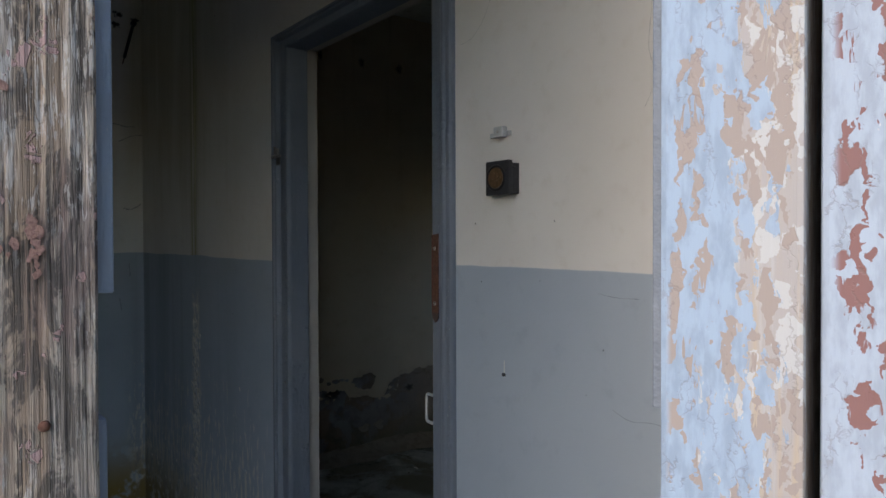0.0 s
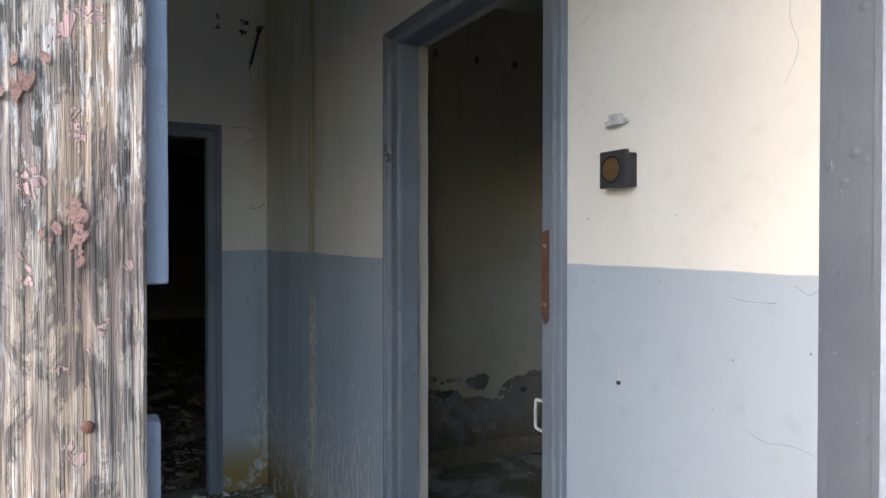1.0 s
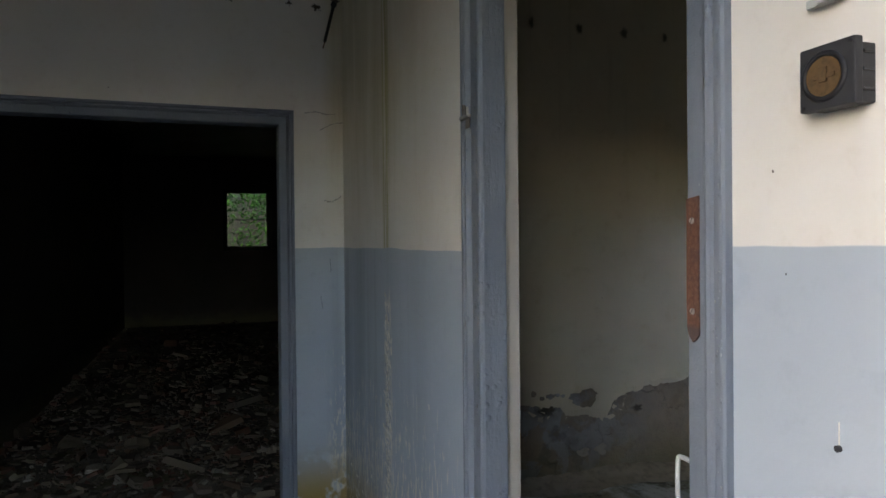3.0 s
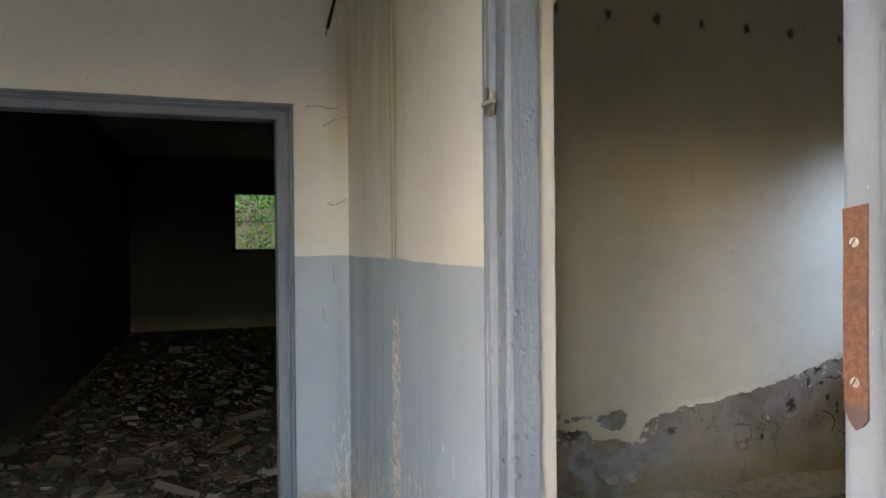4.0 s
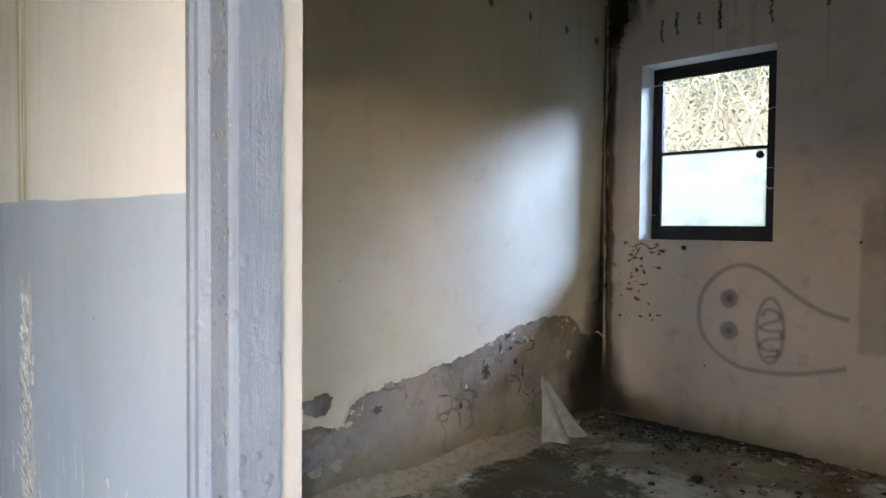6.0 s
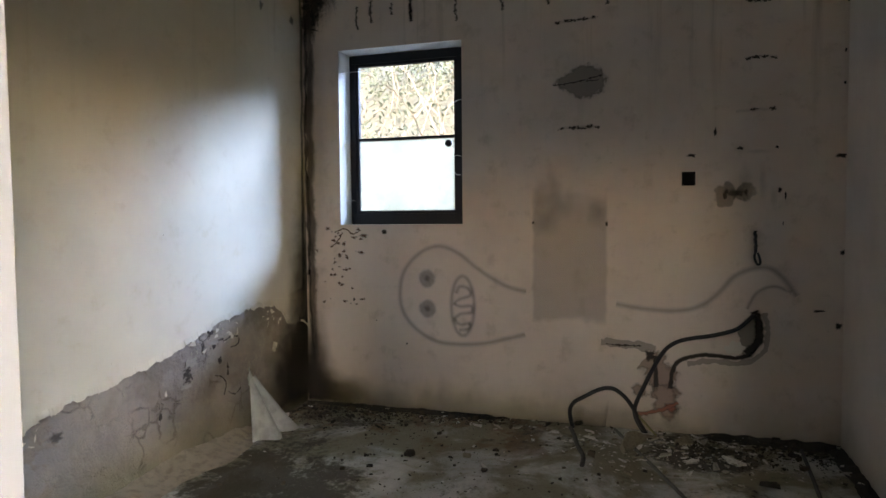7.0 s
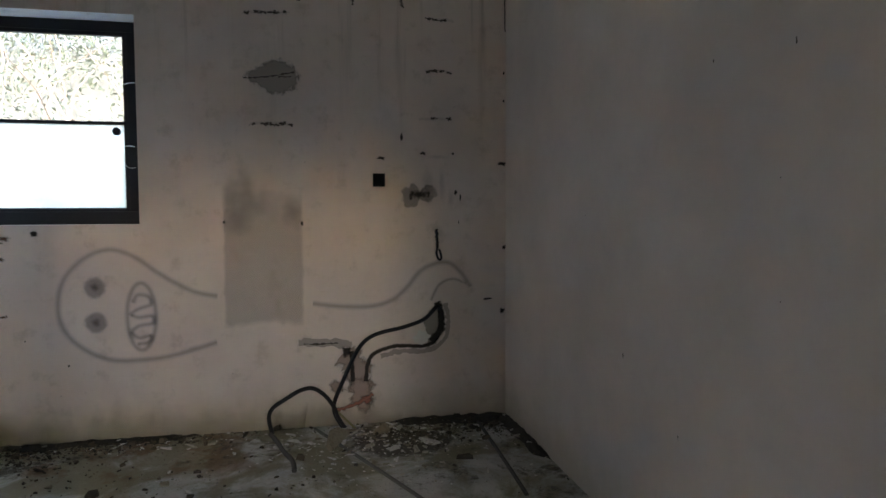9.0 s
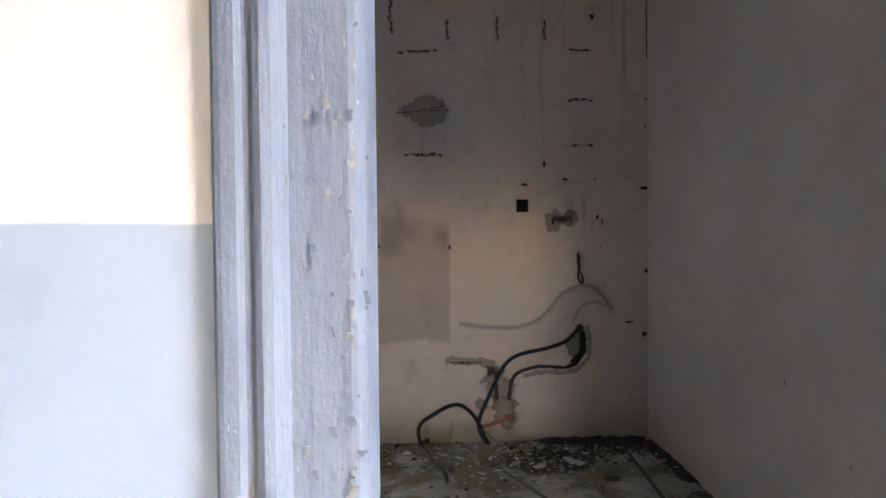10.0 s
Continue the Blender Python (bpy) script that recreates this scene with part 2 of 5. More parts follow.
    t = n.calc("DIVIDE", n.calc("SUBTRACT", n.axis(1, v), y0), y1 - y0)
    pick = n.axis(0, n.cells(620, bent, out="Color"))
    big = n.noise(1, 5, 0.65, n.scaled(v, (230, 230, 75)), 0.4)
    here = n.add(t, n.mul(n.calc("SUBTRACT", pick, 0.5), 0.55), n.mul(n.calc("SUBTRACT", big, 0.5), 1.6))
    grain = n.noise(1, 5, 0.65, n.scaled(v, (800, 800, 45)))
    band = n.noise(1, 3, 0.5, n.scaled(v, (420, 420, 12), loc=(2, 8, 1)))
    low = n.mix(n.step(band, 0.42, 0.58), under[0], under[1])
    low = n.mix(n.mul(n.step(grain, 0.52, 0.66), 0.7), low, under[2])
    pick2 = n.axis(0, n.cells(520, n.scaled(bend.outputs[0], (1, 1, 0.5), loc=(3, 1, 2)), out="Color"))
    low = n.mix(n.mul(n.step(pick2, 0.72, 0.74), 0.8), low, (0.43, 0.42, 0.41))
    top = n.mix(n.step(n.noise(1, 4, 0.6, n.scaled(v, (500, 500, 160))), 0.4, 0.65), coat, tuple(c * 0.82 for c in coat))
    on = n.step(here, 0.62, 0.58)
    c = n.mix(on, low, top)
    torn = n.mul(n.step(n.add(n.mul(pick, 0.5), n.mul(n.noise(1, 4, 0.6, n.scaled(v, (300, 300, 60), loc=(9, 9, 9)), 0.4), 0.8)), 0.72 - much, 0.74 - much), n.step(t, 0.04, 0.10))
    c = n.mix(torn, c, scar)
    rim = n.mul(n.step(n.cells(620, bent, "DISTANCE_TO_EDGE"), 0.07, 0.02), n.step(n.noise(1, 3, 0.5, n.scaled(v, (300, 300, 90), loc=(1, 4, 4))), 0.52, 0.6))
    c = n.mix(n.mul(rim, 0.3), c, (0.16, 0.13, 0.12))
    n.color(c)
    return n.bump(n.add(n.mul(on, 1.2), n.mul(torn, -0.8), n.mul(pick, 0.5), n.mul(grain, 0.5), n.mul(rim, -0.6)), 0.35, 0.0006).m


def concrete_floor(name, base, dirt, k):
    n = Nodes(name, 0.92, spec=0.15)
    c = n.mix(n.step(n.noise(1.6, 6), 0.35, 0.65), base, tuple(b * 0.75 for b in base))
    d = n.noise(2.3, 7, 0.68, None, 0.5)
    c = n.mix(n.step(d, 0.60 - k, 0.68 - k), c, dirt)
    c = n.mix(n.mul(n.step(n.noise(1.9, 6, 0.65, n.scaled(n.p, (1, 1, 1), loc=(4, 7, 0))), 0.52, 0.62), 0.6), c, (0.12, 0.115, 0.045))
    c = n.mix(n.mul(n.step(n.noise(40, 5), 0.56, 0.7), 0.5), c, tuple(b * 1.35 for b in base))
    c = n.mix(n.mul(n.step(n.noise(1.05, 5, 0.6, n.scaled(n.p, (1, 1, 1), loc=(1.3, 2.6, 0)), 0.4), 0.50, 0.60), 0.85), c, tuple(d * 0.7 for d in dirt))
    n.color(c)
    return n.bump(n.add(n.mul(n.noise(35, 6), 0.5), n.noise(7, 5)), 0.7, 0.012).m


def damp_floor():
    """Grey screed with trodden mud, moss, rust, a dried puddle and black dirt, densest towards the far walls."""
    n = Nodes("room_floor", 0.85, spec=0.25)
    x, y = n.axis(0), n.axis(1)
    c = n.mix(n.step(n.noise(1.7, 6), 0.35, 0.65), (0.60, 0.585, 0.53), (0.42, 0.41, 0.36))
    c = n.mix(n.mul(n.step(n.noise(45, 5), 0.52, 0.66), 0.5), c, (0.46, 0.44, 0.39))
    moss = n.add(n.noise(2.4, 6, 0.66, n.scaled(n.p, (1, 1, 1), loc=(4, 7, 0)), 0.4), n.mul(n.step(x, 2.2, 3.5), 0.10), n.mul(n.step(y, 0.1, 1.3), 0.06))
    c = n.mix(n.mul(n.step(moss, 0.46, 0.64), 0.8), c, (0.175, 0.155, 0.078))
    rusty = n.mul(n.step(n.noise(3.1, 5, 0.6, n.scaled(n.p, (1, 1, 1), loc=(2, 2, 0))), 0.50, 0.60), n.step(x, 2.9, 3.4), n.step(y, -0.5, 0.2))
    c = n.mix(n.mul(rusty, 0.7), c, (0.17, 0.085, 0.035))
    far = lambda cx, cy, rx, ry: n.calc("SQRT", n.add(n.calc("POWER", n.calc("DIVIDE", n.calc("SUBTRACT", x, cx), rx), 2.0), n.calc("POWER", n.calc("DIVIDE", n.calc("SUBTRACT", y, cy), ry), 2.0)))
    pool, pit = n.step(far(2.45, 1.08, 0.62, 0.42), 1.5, 0.2), n.step(far(3.45, -0.92, 0.22, 0.28), 1.3, 0.5)
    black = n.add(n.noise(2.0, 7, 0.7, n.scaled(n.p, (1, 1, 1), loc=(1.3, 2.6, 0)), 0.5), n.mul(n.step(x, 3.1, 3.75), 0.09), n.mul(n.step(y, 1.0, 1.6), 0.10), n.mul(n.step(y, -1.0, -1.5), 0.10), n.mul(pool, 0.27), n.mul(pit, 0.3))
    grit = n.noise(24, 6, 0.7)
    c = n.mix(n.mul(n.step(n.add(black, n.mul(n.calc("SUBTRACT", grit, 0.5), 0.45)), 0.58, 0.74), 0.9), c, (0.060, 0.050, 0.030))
    fleck = n.mul(n.step(n.cells(85), 0.2, 0.12), n.step(n.noise(3.3, 4), 0.47, 0.58))
    c = n.mix(n.mul(fleck, 0.7), c, (0.40, 0.38, 0.33))
    crumbs = n.mul(n.step(n.cells(60), 0.22, 0.12), n.step(n.noise(4, 4), 0.46, 0.6))
    c = n.mix(n.mul(crumbs, 0.8), c, (0.07, 0.06, 0.045))
    n.color(c)
    n.rough(n.add(0.55, n.mul(n.noise(3, 4), 0.6)))
    return n.bump(n.add(n.mul(n.noise(40, 6), 0.5), n.noise(7, 5), n.mul(crumbs, 0.5)), 0.7, 0.012).m


def simple(name, c, rough=0.6, metal=0.0, grain=40, amount=0.35, relief=0.2):
    n = Nodes(name, rough, metal)
    n.color(n.vary(n.mix(n.mul(n.step(n.noise(grain, 5), 0.42, 0.68), amount), c, tuple(v * 0.55 for v in c)), 0.1))
    return n.bump(n.noise(grain * 1.5, 4), relief, 0.002).m


def rust():
    n = Nodes("rusty_iron", 0.85, 0.1)
    c = n.mix(n.step(n.noise(150, 6), 0.40, 0.62), (0.115, 0.052, 0.035), (0.155, 0.072, 0.048))
    c = n.mix(n.mul(n.step(n.noise(260, 5, 0.7), 0.56, 0.68), 0.6), c, (0.22, 0.13, 0.09))
    c = n.mix(n.mul(n.step(n.noise(55, 5), 0.50, 0.72), 0.5), c, (0.075, 0.045, 0.04))
    c = n.mix(n.mul(n.step(n.axis(2), 1.272, 1.262), 0.8), c, (0.075, 0.055, 0.055))
    n.color(c)
    return n.bump(n.noise(110, 6), 0.5, 0.002).m


def glass(name, dust, tint=(1, 1, 1)):
    """Window glass under a film of dust."""
    n = Nodes(name, 0.05)
    t = n.t
    clear = t.nodes.new("ShaderNodeBsdfTransparent")
    clear.inputs[0].default_value = (*tint, 1)
    film = t.nodes.new("ShaderNodeBsdfTranslucent")
    film.inputs[0].default_value = (0.365, 0.322, 0.215, 1)
    gloss = t.nodes.new("ShaderNodeBsdfGlossy")
    gloss.inputs["Roughness"].default_value = 0.06
    a, b = t.nodes.new("ShaderNodeMixShader"), t.nodes.new("ShaderNodeMixShader")
    f = n.calc("MULTIPLY_ADD", n.step(n.noise(5, 6, 0.65), 0.35, 0.7), dust * 0.5)
    f.node.inputs[2].default_value = dust * 0.75
    n.link(f, a.inputs[0])
    t.links.new(clear.outputs[0], a.inputs[1]), t.links.new(film.outputs[0], a.inputs[2])
    fr = t.nodes.new("ShaderNodeFresnel")
    fr.inputs[0].default_value = 1.45
    t.links.new(fr.outputs[0], b.inputs[0])
    t.links.new(a.outputs[0], b.inputs[1]), t.links.new(gloss.outputs[0], b.inputs[2])
    t.links.new(b.outputs[0], t.nodes["Material Output"].inputs[0])
    return n.m


def leaf_mat(name, a, b, pale=None):
    n = Nodes(name, 0.6, spec=0.12)
    c = n.mix(n.geo.outputs["Random Per Island"], a, b)
    if pale:
        c = n.mix(n.step(n.noise(1.1, 4), 0.42, 0.58), c, pale)
    n.color(c)
    n.b.inputs["Transmission Weight"].default_value = 0.0
    n.b.inputs["Subsurface Weight"].default_value = 0.0
    return n.m


HALL = hall_paint()
ROOM = plaster("room_plaster", (0.75, 0.645, 0.555), (0.42, 0.345, 0.26))
LIME = plaster("white_limewash", (0.72, 0.69, 0.61), (0.50, 0.43, 0.30))
BLANK = plaster("blank_plaster", (0.70, 0.615, 0.54), (0.50, 0.42, 0.34), 0.25)
OLIVE = plaster("yellowed_limewash", (0.67, 0.588, 0.44), (0.47, 0.37, 0.21), 0.7)
# store walls near black: the gloom of the unlit room put into their colour
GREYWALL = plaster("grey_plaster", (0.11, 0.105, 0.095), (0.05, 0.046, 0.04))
BARE = render_coat()
JOINERY = joinery_paint(k=0.86)
LEAFPAINT = joinery_paint("faded_leaf_paint", 1.25)
POSTPAINT = joinery_paint("entrance_paint", 0.6)
WOOD = old_wood()
PEEL = peeled_paint("peeling_blue_paint", 0.0, 0.0194, (0.28, 0.345, 0.43), ((0.33, 0.295, 0.275), (0.37, 0.295, 0.225), (0.38, 0.36, 0.345)), (0.29, 0.235, 0.205), -0.05)
PEELRED = peeled_paint("peeling_white_paint", 0.0212, 0.046, (0.33, 0.37, 0.43), ((0.50, 0.45, 0.43), (0.55, 0.51, 0.49), (0.58, 0.57, 0.57)), (0.20, 0.10, 0.09), -0.045)
FLOOR_HALL = concrete_floor("hall_floor", (0.30, 0.28, 0.25), (0.14, 0.11, 0.07), 0.05)
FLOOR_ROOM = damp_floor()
FLOOR_DARK = concrete_floor("store_floor", (0.20, 0.17, 0.13), (0.09, 0.07, 0.05), 0.08)
CEIL = plaster("ceiling_limewash", (0.62, 0.60, 0.55), (0.42, 0.38, 0.30))
BLACKFRAME = simple("black_frame_paint", (0.018, 0.018, 0.02), 0.5)
SOOT = simple("matte_black_socket", (0.006, 0.006, 0.006), 0.95)
LINING = plaster("lining_plaster", (0.50, 0.455, 0.395), (0.36, 0.31, 0.24))
BLACK = simple("black_plastic", (0.02, 0.02, 0.022), 0.45)
DARKGREY = simple("dark_grey_plastic", (0.04, 0.04, 0.043), 0.55)
AMBER = simple("stained_amber_plastic", (0.12, 0.072, 0.034), 0.5, grain=120, amount=0.8)
CLEAR = simple("grey_clip_plastic", (0.50, 0.50, 0.48), 0.35)
RUST = rust()
STEEL = simple("dull_steel", (0.42, 0.38, 0.34), 0.55, 0.5, grain=300, amount=0.6)
WHITEMETAL = simple("white_painted_metal", (0.52, 0.52, 0.49), 0.45)
MASONRY = simple("outer_render", (0.52, 0.49, 0.43), 0.9, grain=9)
EARTH = simple("earth", (0.045, 0.042, 0.026), 0.95, grain=3)
GLASS_DUSTY = glass("dusty_glass", 0.8)
GLASS_STORE = glass("store_glass", 0.004)
GLASS_CLEARER = glass("streaked_glass", 0.010)
LEAVES = leaf_mat("leaves", (0.009, 0.013, 0.007), (0.034, 0.042, 0.024), (0.064, 0.078, 0.052))
DARKLEAVES = leaf_mat("dark_leaves", (0.006, 0.028, 0.002), (0.055, 0.16, 0.018))
IRON = simple("dull_iron", (0.17, 0.15, 0.13), 0.7, 0.4)
BARK = simple("bark", (0.12, 0.09, 0.065), 0.95)


# ---- building helpers ----
def solid(bm, lo, hi, bevel=0.0):
    """A box from corner to corner, added to bm; its edges rounded by bevel."""
    x0, y0, z0 = (min(a, b) for a, b in zip(lo, hi))
    x1, y1, z1 = (max(a, b) for a, b in zip(lo, hi))
    r = bmesh.ops.create_cube(bm, size=1, matrix=Matrix.LocRotScale(((x0 + x1) / 2, (y0 + y1) / 2, (z0 + z1) / 2), None, (x1 - x0, y1 - y0, z1 - z0)))
    if bevel:
        es = {e for v in r["verts"] for e in v.link_edges}
        bmesh.ops.bevel(bm, geom=list(es), offset=bevel, segments=2, affect="EDGES", profile=0.6)
    return bm


def link_mesh(name, bm, mats, smooth=False):
    me = bpy.data.meshes.new(name)
    bmesh.ops.recalc_face_normals(bm, faces=bm.faces)
    if smooth:
        for f in bm.faces:
            f.smooth = True
    bm.to_mesh(me)
    bm.free()
    for m in mats if isinstance(mats, (list, tuple)) else [mats]:
        me.materials.append(m)
    return new(name, me)


def part(name, bm, material, parent, label="", smooth=False):
    ob = link_mesh(name, bm, material, smooth)
    ob.parent = parent
    if label:
        ob["label"] = label
    return ob


def thing(name, label, category, at=(0, 0, 0), rot=0.0, group="", kind=""):
    e = new(name)
    e.matrix_world = pose(*at, 0, 0, rot)
    e.empty_display_size = 0.1
    return tagged(e, label, category, group, kind)


def wall(name, lo, hi, axis, holes, mat_low, mat_high, label, mat_rest=None):
    """A wall with real openings. axis: 0 if it stands across x, 1 if across y. holes: (a0, a1, z0, z1) along the wall.
    mat_low lies on the face towards smaller coordinates, mat_high on the other."""
    bm = bmesh.new()
    o = 1 - axis
    cuts = sorted({lo[o], hi[o], *(h[0] for h in holes), *(h[1] for h in holes)})
    zs = sorted({lo[2], hi[2], *(h[2] for h in holes), *(h[3] for h in holes)})
    vs = {}

    def vert(a, z, s):
        k = (round(a, 4), round(z, 4), s)
        if k not in vs:
            c = [0, 0, z]
            c[o], c[axis] = a, (lo, hi)[s][axis]
            vs[k] = bm.verts.new(c)
        return vs[k]

    full = lambda i, j: 0 <= i < len(cuts) - 1 and 0 <= j < len(zs) - 1 and not any(
        h[0] < (cuts[i] + cuts[i + 1]) / 2 < h[1] and h[2] < (zs[j] + zs[j + 1]) / 2 < h[3] for h in holes)
    for i in range(len(cuts) - 1):
        for j in range(len(zs) - 1):
            if not full(i, j):
                continue
            a0, a1, z0, z1 = cuts[i], cuts[i + 1], zs[j], zs[j + 1]
            for s in (0, 1):
                bm.faces.new([vert(a0, z0, s), vert(a1, z0, s), vert(a1, z1, s), vert(a0, z1, s)]).material_index = s
            for p, q, ok in (((a0, z0), (a1, z0), full(i, j - 1)), ((a0, z1), (a1, z1), full(i, j + 1)), ((a0, z0), (a0, z1), full(i - 1, j)), ((a1, z0), (a1, z1), full(i + 1, j))):
                if not ok:
                    bm.faces.new([vert(*p, 0), vert(*q, 0), vert(*q, 1), vert(*p, 1)]).material_index = 2
    ob = link_mesh(name, bm, [mat_low, mat_high, mat_rest or mat_high])
    return tagged(ob, label, "wall", kind="structure")


def slab(name, lo, hi, mat, label, category, kind="structure"):
    return tagged(link_mesh(name, solid(bmesh.new(), lo, hi), mat), label, category, kind=kind)


def swept(bm, profile, path, closed=True):
    """A profile of (out, depth) offsets carried round a path given as frames (origin, out_dir, depth_dir)."""
    rings = [[bm.verts.new(Vector(o) + Vector(a) * p + Vector(b) * q) for p, q in profile] for o, a, b in path]
    n = len(profile)
    for r0, r1 in zip(rings, rings[1:]):
        for i in range(n if closed else n - 1):
            j = (i + 1) % n
            bm.faces.new([r0[i], r0[j], r1[j], r1[i]])
    if closed:
        bm.faces.new(rings[0]), bm.faces.new(rings[-1])
    return bm


def tube(name, pts, r, mat, parent=None, label="", steps=6):
    """A smooth round wire through the points."""
    cu = bpy.data.curves.new(name, "CURVE")
    cu.dimensions, cu.bevel_depth, cu.bevel_resolution, cu.resolution_u = "3D", r, 2, steps
    sp = cu.splines.new("NURBS")
    sp.points.add(len(pts) - 1)
    for p, c in zip(sp.points, pts):
        p.co = (*c, 1)
    sp.use_endpoint_u, sp.order_u, cu.use_fill_caps = True, 3, True
    cu.materials.append(mat)
    ob = new(name, cu)
    dg = bpy.context.evaluated_depsgraph_get()
    me = bpy.data.meshes.new_from_object(ob.evaluated_get(dg))
    bpy.data.objects.remove(ob)
    bpy.data.curves.remove(cu)
    ob = new(name, me)
    for f in me.polygons:
        f.use_smooth = True
    if parent:
        ob.parent = parent
    if label:
        ob["label"] = label
    return ob


# ---- the shell ----
XG, YL, YD, YA, TOP = 3.84, 1.71, -1.64, 1.784, 3.0
BX = 0.117                       # room side of the wall between hall and room
YF0, YF1 = -1.80, -1.604         # outer and inner face of the front wall
FAR = 11.2                       # far wall of the dark store
wall("wall_hall_room", (0, YF1, 0), (BX, YA + 0.001, TOP), 0, [(-1.009, 0.0, 0, 2.148)], HALL, ROOM, "hall wall with worn cream paint above a grey-blue dado", ROOM)
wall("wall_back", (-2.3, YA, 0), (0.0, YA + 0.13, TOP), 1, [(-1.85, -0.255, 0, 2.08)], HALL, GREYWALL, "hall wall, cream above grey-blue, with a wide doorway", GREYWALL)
# unseen opening, lets in the daylight that crosses the doorway to the room
wall("wall_hall_left", (-2.45, YF0, 0), (-2.3, YA + 0.13, TOP), 0, [(-0.95, -0.69, 1.15, 1.78)], MASONRY, HALL, "hall wall with an unseen opening, cream above grey-blue", HALL)
# opening left of the narrow leaf is unseen, kept clear to light the hall
wall("wall_front", (-2.3, YF0, 0), (0.0, YF1, TOP), 1, [(-1.75, 0.0, 0, 2.30)], MASONRY, HALL, "front wall with the wide entrance opening", HALL)
wall("wall_room_front", (0.0, YF0 - 0.06, 0), (XG + 0.25, YD, TOP), 1, [], MASONRY, BLANK, "blank dingy plaster wall of the small room", BLANK)
wall("wall_window", (XG, YD, 0), (XG + 0.25, YL, TOP), 0, [(0.553, 1.43, 1.252, 2.437)], ROOM, MASONRY, "stained cream plaster wall with a window and spray-painted lines", LIME)
wall("wall_room_back", (BX, YL, 0), (XG + 0.25, YA + 0.13, TOP), 1, [], BARE, GREYWALL, "wall of bare brown render under flaking paint", BARE)
wall("wall_store_left", (-2.25, YA + 0.13, -0.2), (-2.05, FAR + 0.2, TOP), 0, [], MASONRY, GREYWALL, "dark grey plaster wall on the left of the store", GREYWALL)
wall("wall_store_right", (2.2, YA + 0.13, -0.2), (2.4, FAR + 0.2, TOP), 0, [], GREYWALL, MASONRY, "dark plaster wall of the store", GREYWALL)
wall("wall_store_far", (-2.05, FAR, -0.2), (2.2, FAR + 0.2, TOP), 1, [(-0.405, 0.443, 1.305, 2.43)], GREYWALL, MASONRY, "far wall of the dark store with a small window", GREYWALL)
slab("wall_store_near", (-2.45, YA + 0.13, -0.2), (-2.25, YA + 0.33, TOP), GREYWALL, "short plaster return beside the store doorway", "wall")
slab("floor", (-2.45, YF0, -0.2), (BX, YA + 0.13, 0), FLOOR_HALL, "dusty concrete hall floor", "floor")
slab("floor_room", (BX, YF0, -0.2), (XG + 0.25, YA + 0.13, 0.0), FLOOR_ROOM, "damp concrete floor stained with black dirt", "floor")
slab("floor_store", (-2.25, YA + 0.13, -0.2), (2.4, FAR + 0.2, -0.02), FLOOR_DARK, "dirt floor of the dark store", "floor")
slab("ceiling", (-2.45, YF0 - 0.06, TOP), (XG + 0.25, YA + 0.13, TOP + 0.2), CEIL, "plain limewashed ceiling", "ceiling")
slab("ceiling_store", (-2.25, YA + 0.13, TOP), (2.4, FAR + 0.2, TOP + 0.2), CEIL, "plain ceiling of the store", "ceiling")


# ---- door frames ----
MOULD = [(0, 0.0), (0, -0.012), (0.003, -0.016), (0.007, -0.017), (0.017, -0.017), (0.021, -0.012), (0.025, -0.011), (0.029, -0.016), (0.034, -0.018), (0.041, -0.016), (0.046, -0.008),
         (0.050, -0.003), (0.056, -0.003), (0.092, -0.003), (0.097, -0.0015), (0.1005, 0.003), (0.103, 0.010), (0.1035, 0.030), (0.107, 0.066), (0.107, 0.0715), (0.0, 0.0715)]


def door_frame(name, label, a, b, top, at, axis, wa, wb, wt_):
    """A moulded wooden frame round three sides of an opening that runs from a to b. axis: 0 across x, 1 across y; at: the wall face.
    wa, wb, wt_: widths of the two jambs and the head over 0.1 m."""
    f = thing(name, label, "door frame", kind="structure")
    o = Vector((0, 1, 0)) if axis == 0 else Vector((1, 0, 0))
    d = Vector((1, 0, 0)) if axis == 0 else Vector((0, 1, 0))
    up = Vector((0, 0, 1))
    s = 1 if b > a else -1
    base = d * at
    path = [(base + o * a, o * s * wa, d), (base + o * a + up * top, o * s * wa - up * wt_, d), (base + o * b + up * top, -o * s * wb - up * wt_, d), (base + o * b, -o * s * wb, d)]
    part("frame", swept(bmesh.new(), MOULD, path), JOINERY, f)
    lining = [(0, 0.0725), (0.087, 0.0725), (0.087, 0.118), (0, 0.118)]
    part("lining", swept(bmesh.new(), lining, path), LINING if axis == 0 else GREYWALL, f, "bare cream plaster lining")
    return f


frame_b = door_frame("door_1", "grey-blue moulded door frame, chipped, without its door", 0.0, -1.009, 2.148, 0.0, 0, 1.0, 0.92, 0.52)
frame_a = door_frame("door_2", "grey-blue moulded frame of the wide store doorway", -0.255, -1.85, 2.08, YA, 1, 0.75, 0.75, 0.75)


def screw(at, out, r, parent):
    bm = bmesh.new()
    m = Matrix.Translation(at) @ Vector(out).to_track_quat("Z", "Y").to_matrix().to_4x4()
    bmesh.ops.create_cone(bm, cap_ends=True, segments=14, radius1=r, radius2=r * 0.8, depth=0.0022, matrix=m)
    ob = part("screw", bm, STEEL, parent, "dull slotted screw")
    bm = solid(bmesh.new(), (-r * 0.9, -0.0006, 0.0008), (r * 0.9, 0.0006, 0.00135))
    bm.transform(m @ pose(0, 0, 0, 0, 0, 60))
    part("slot", bm, BLACK, ob)
    return ob


# rusty strap on the jamb, pointed below
bm = bmesh.new()
y0, y1 = -0.9475, -0.9215
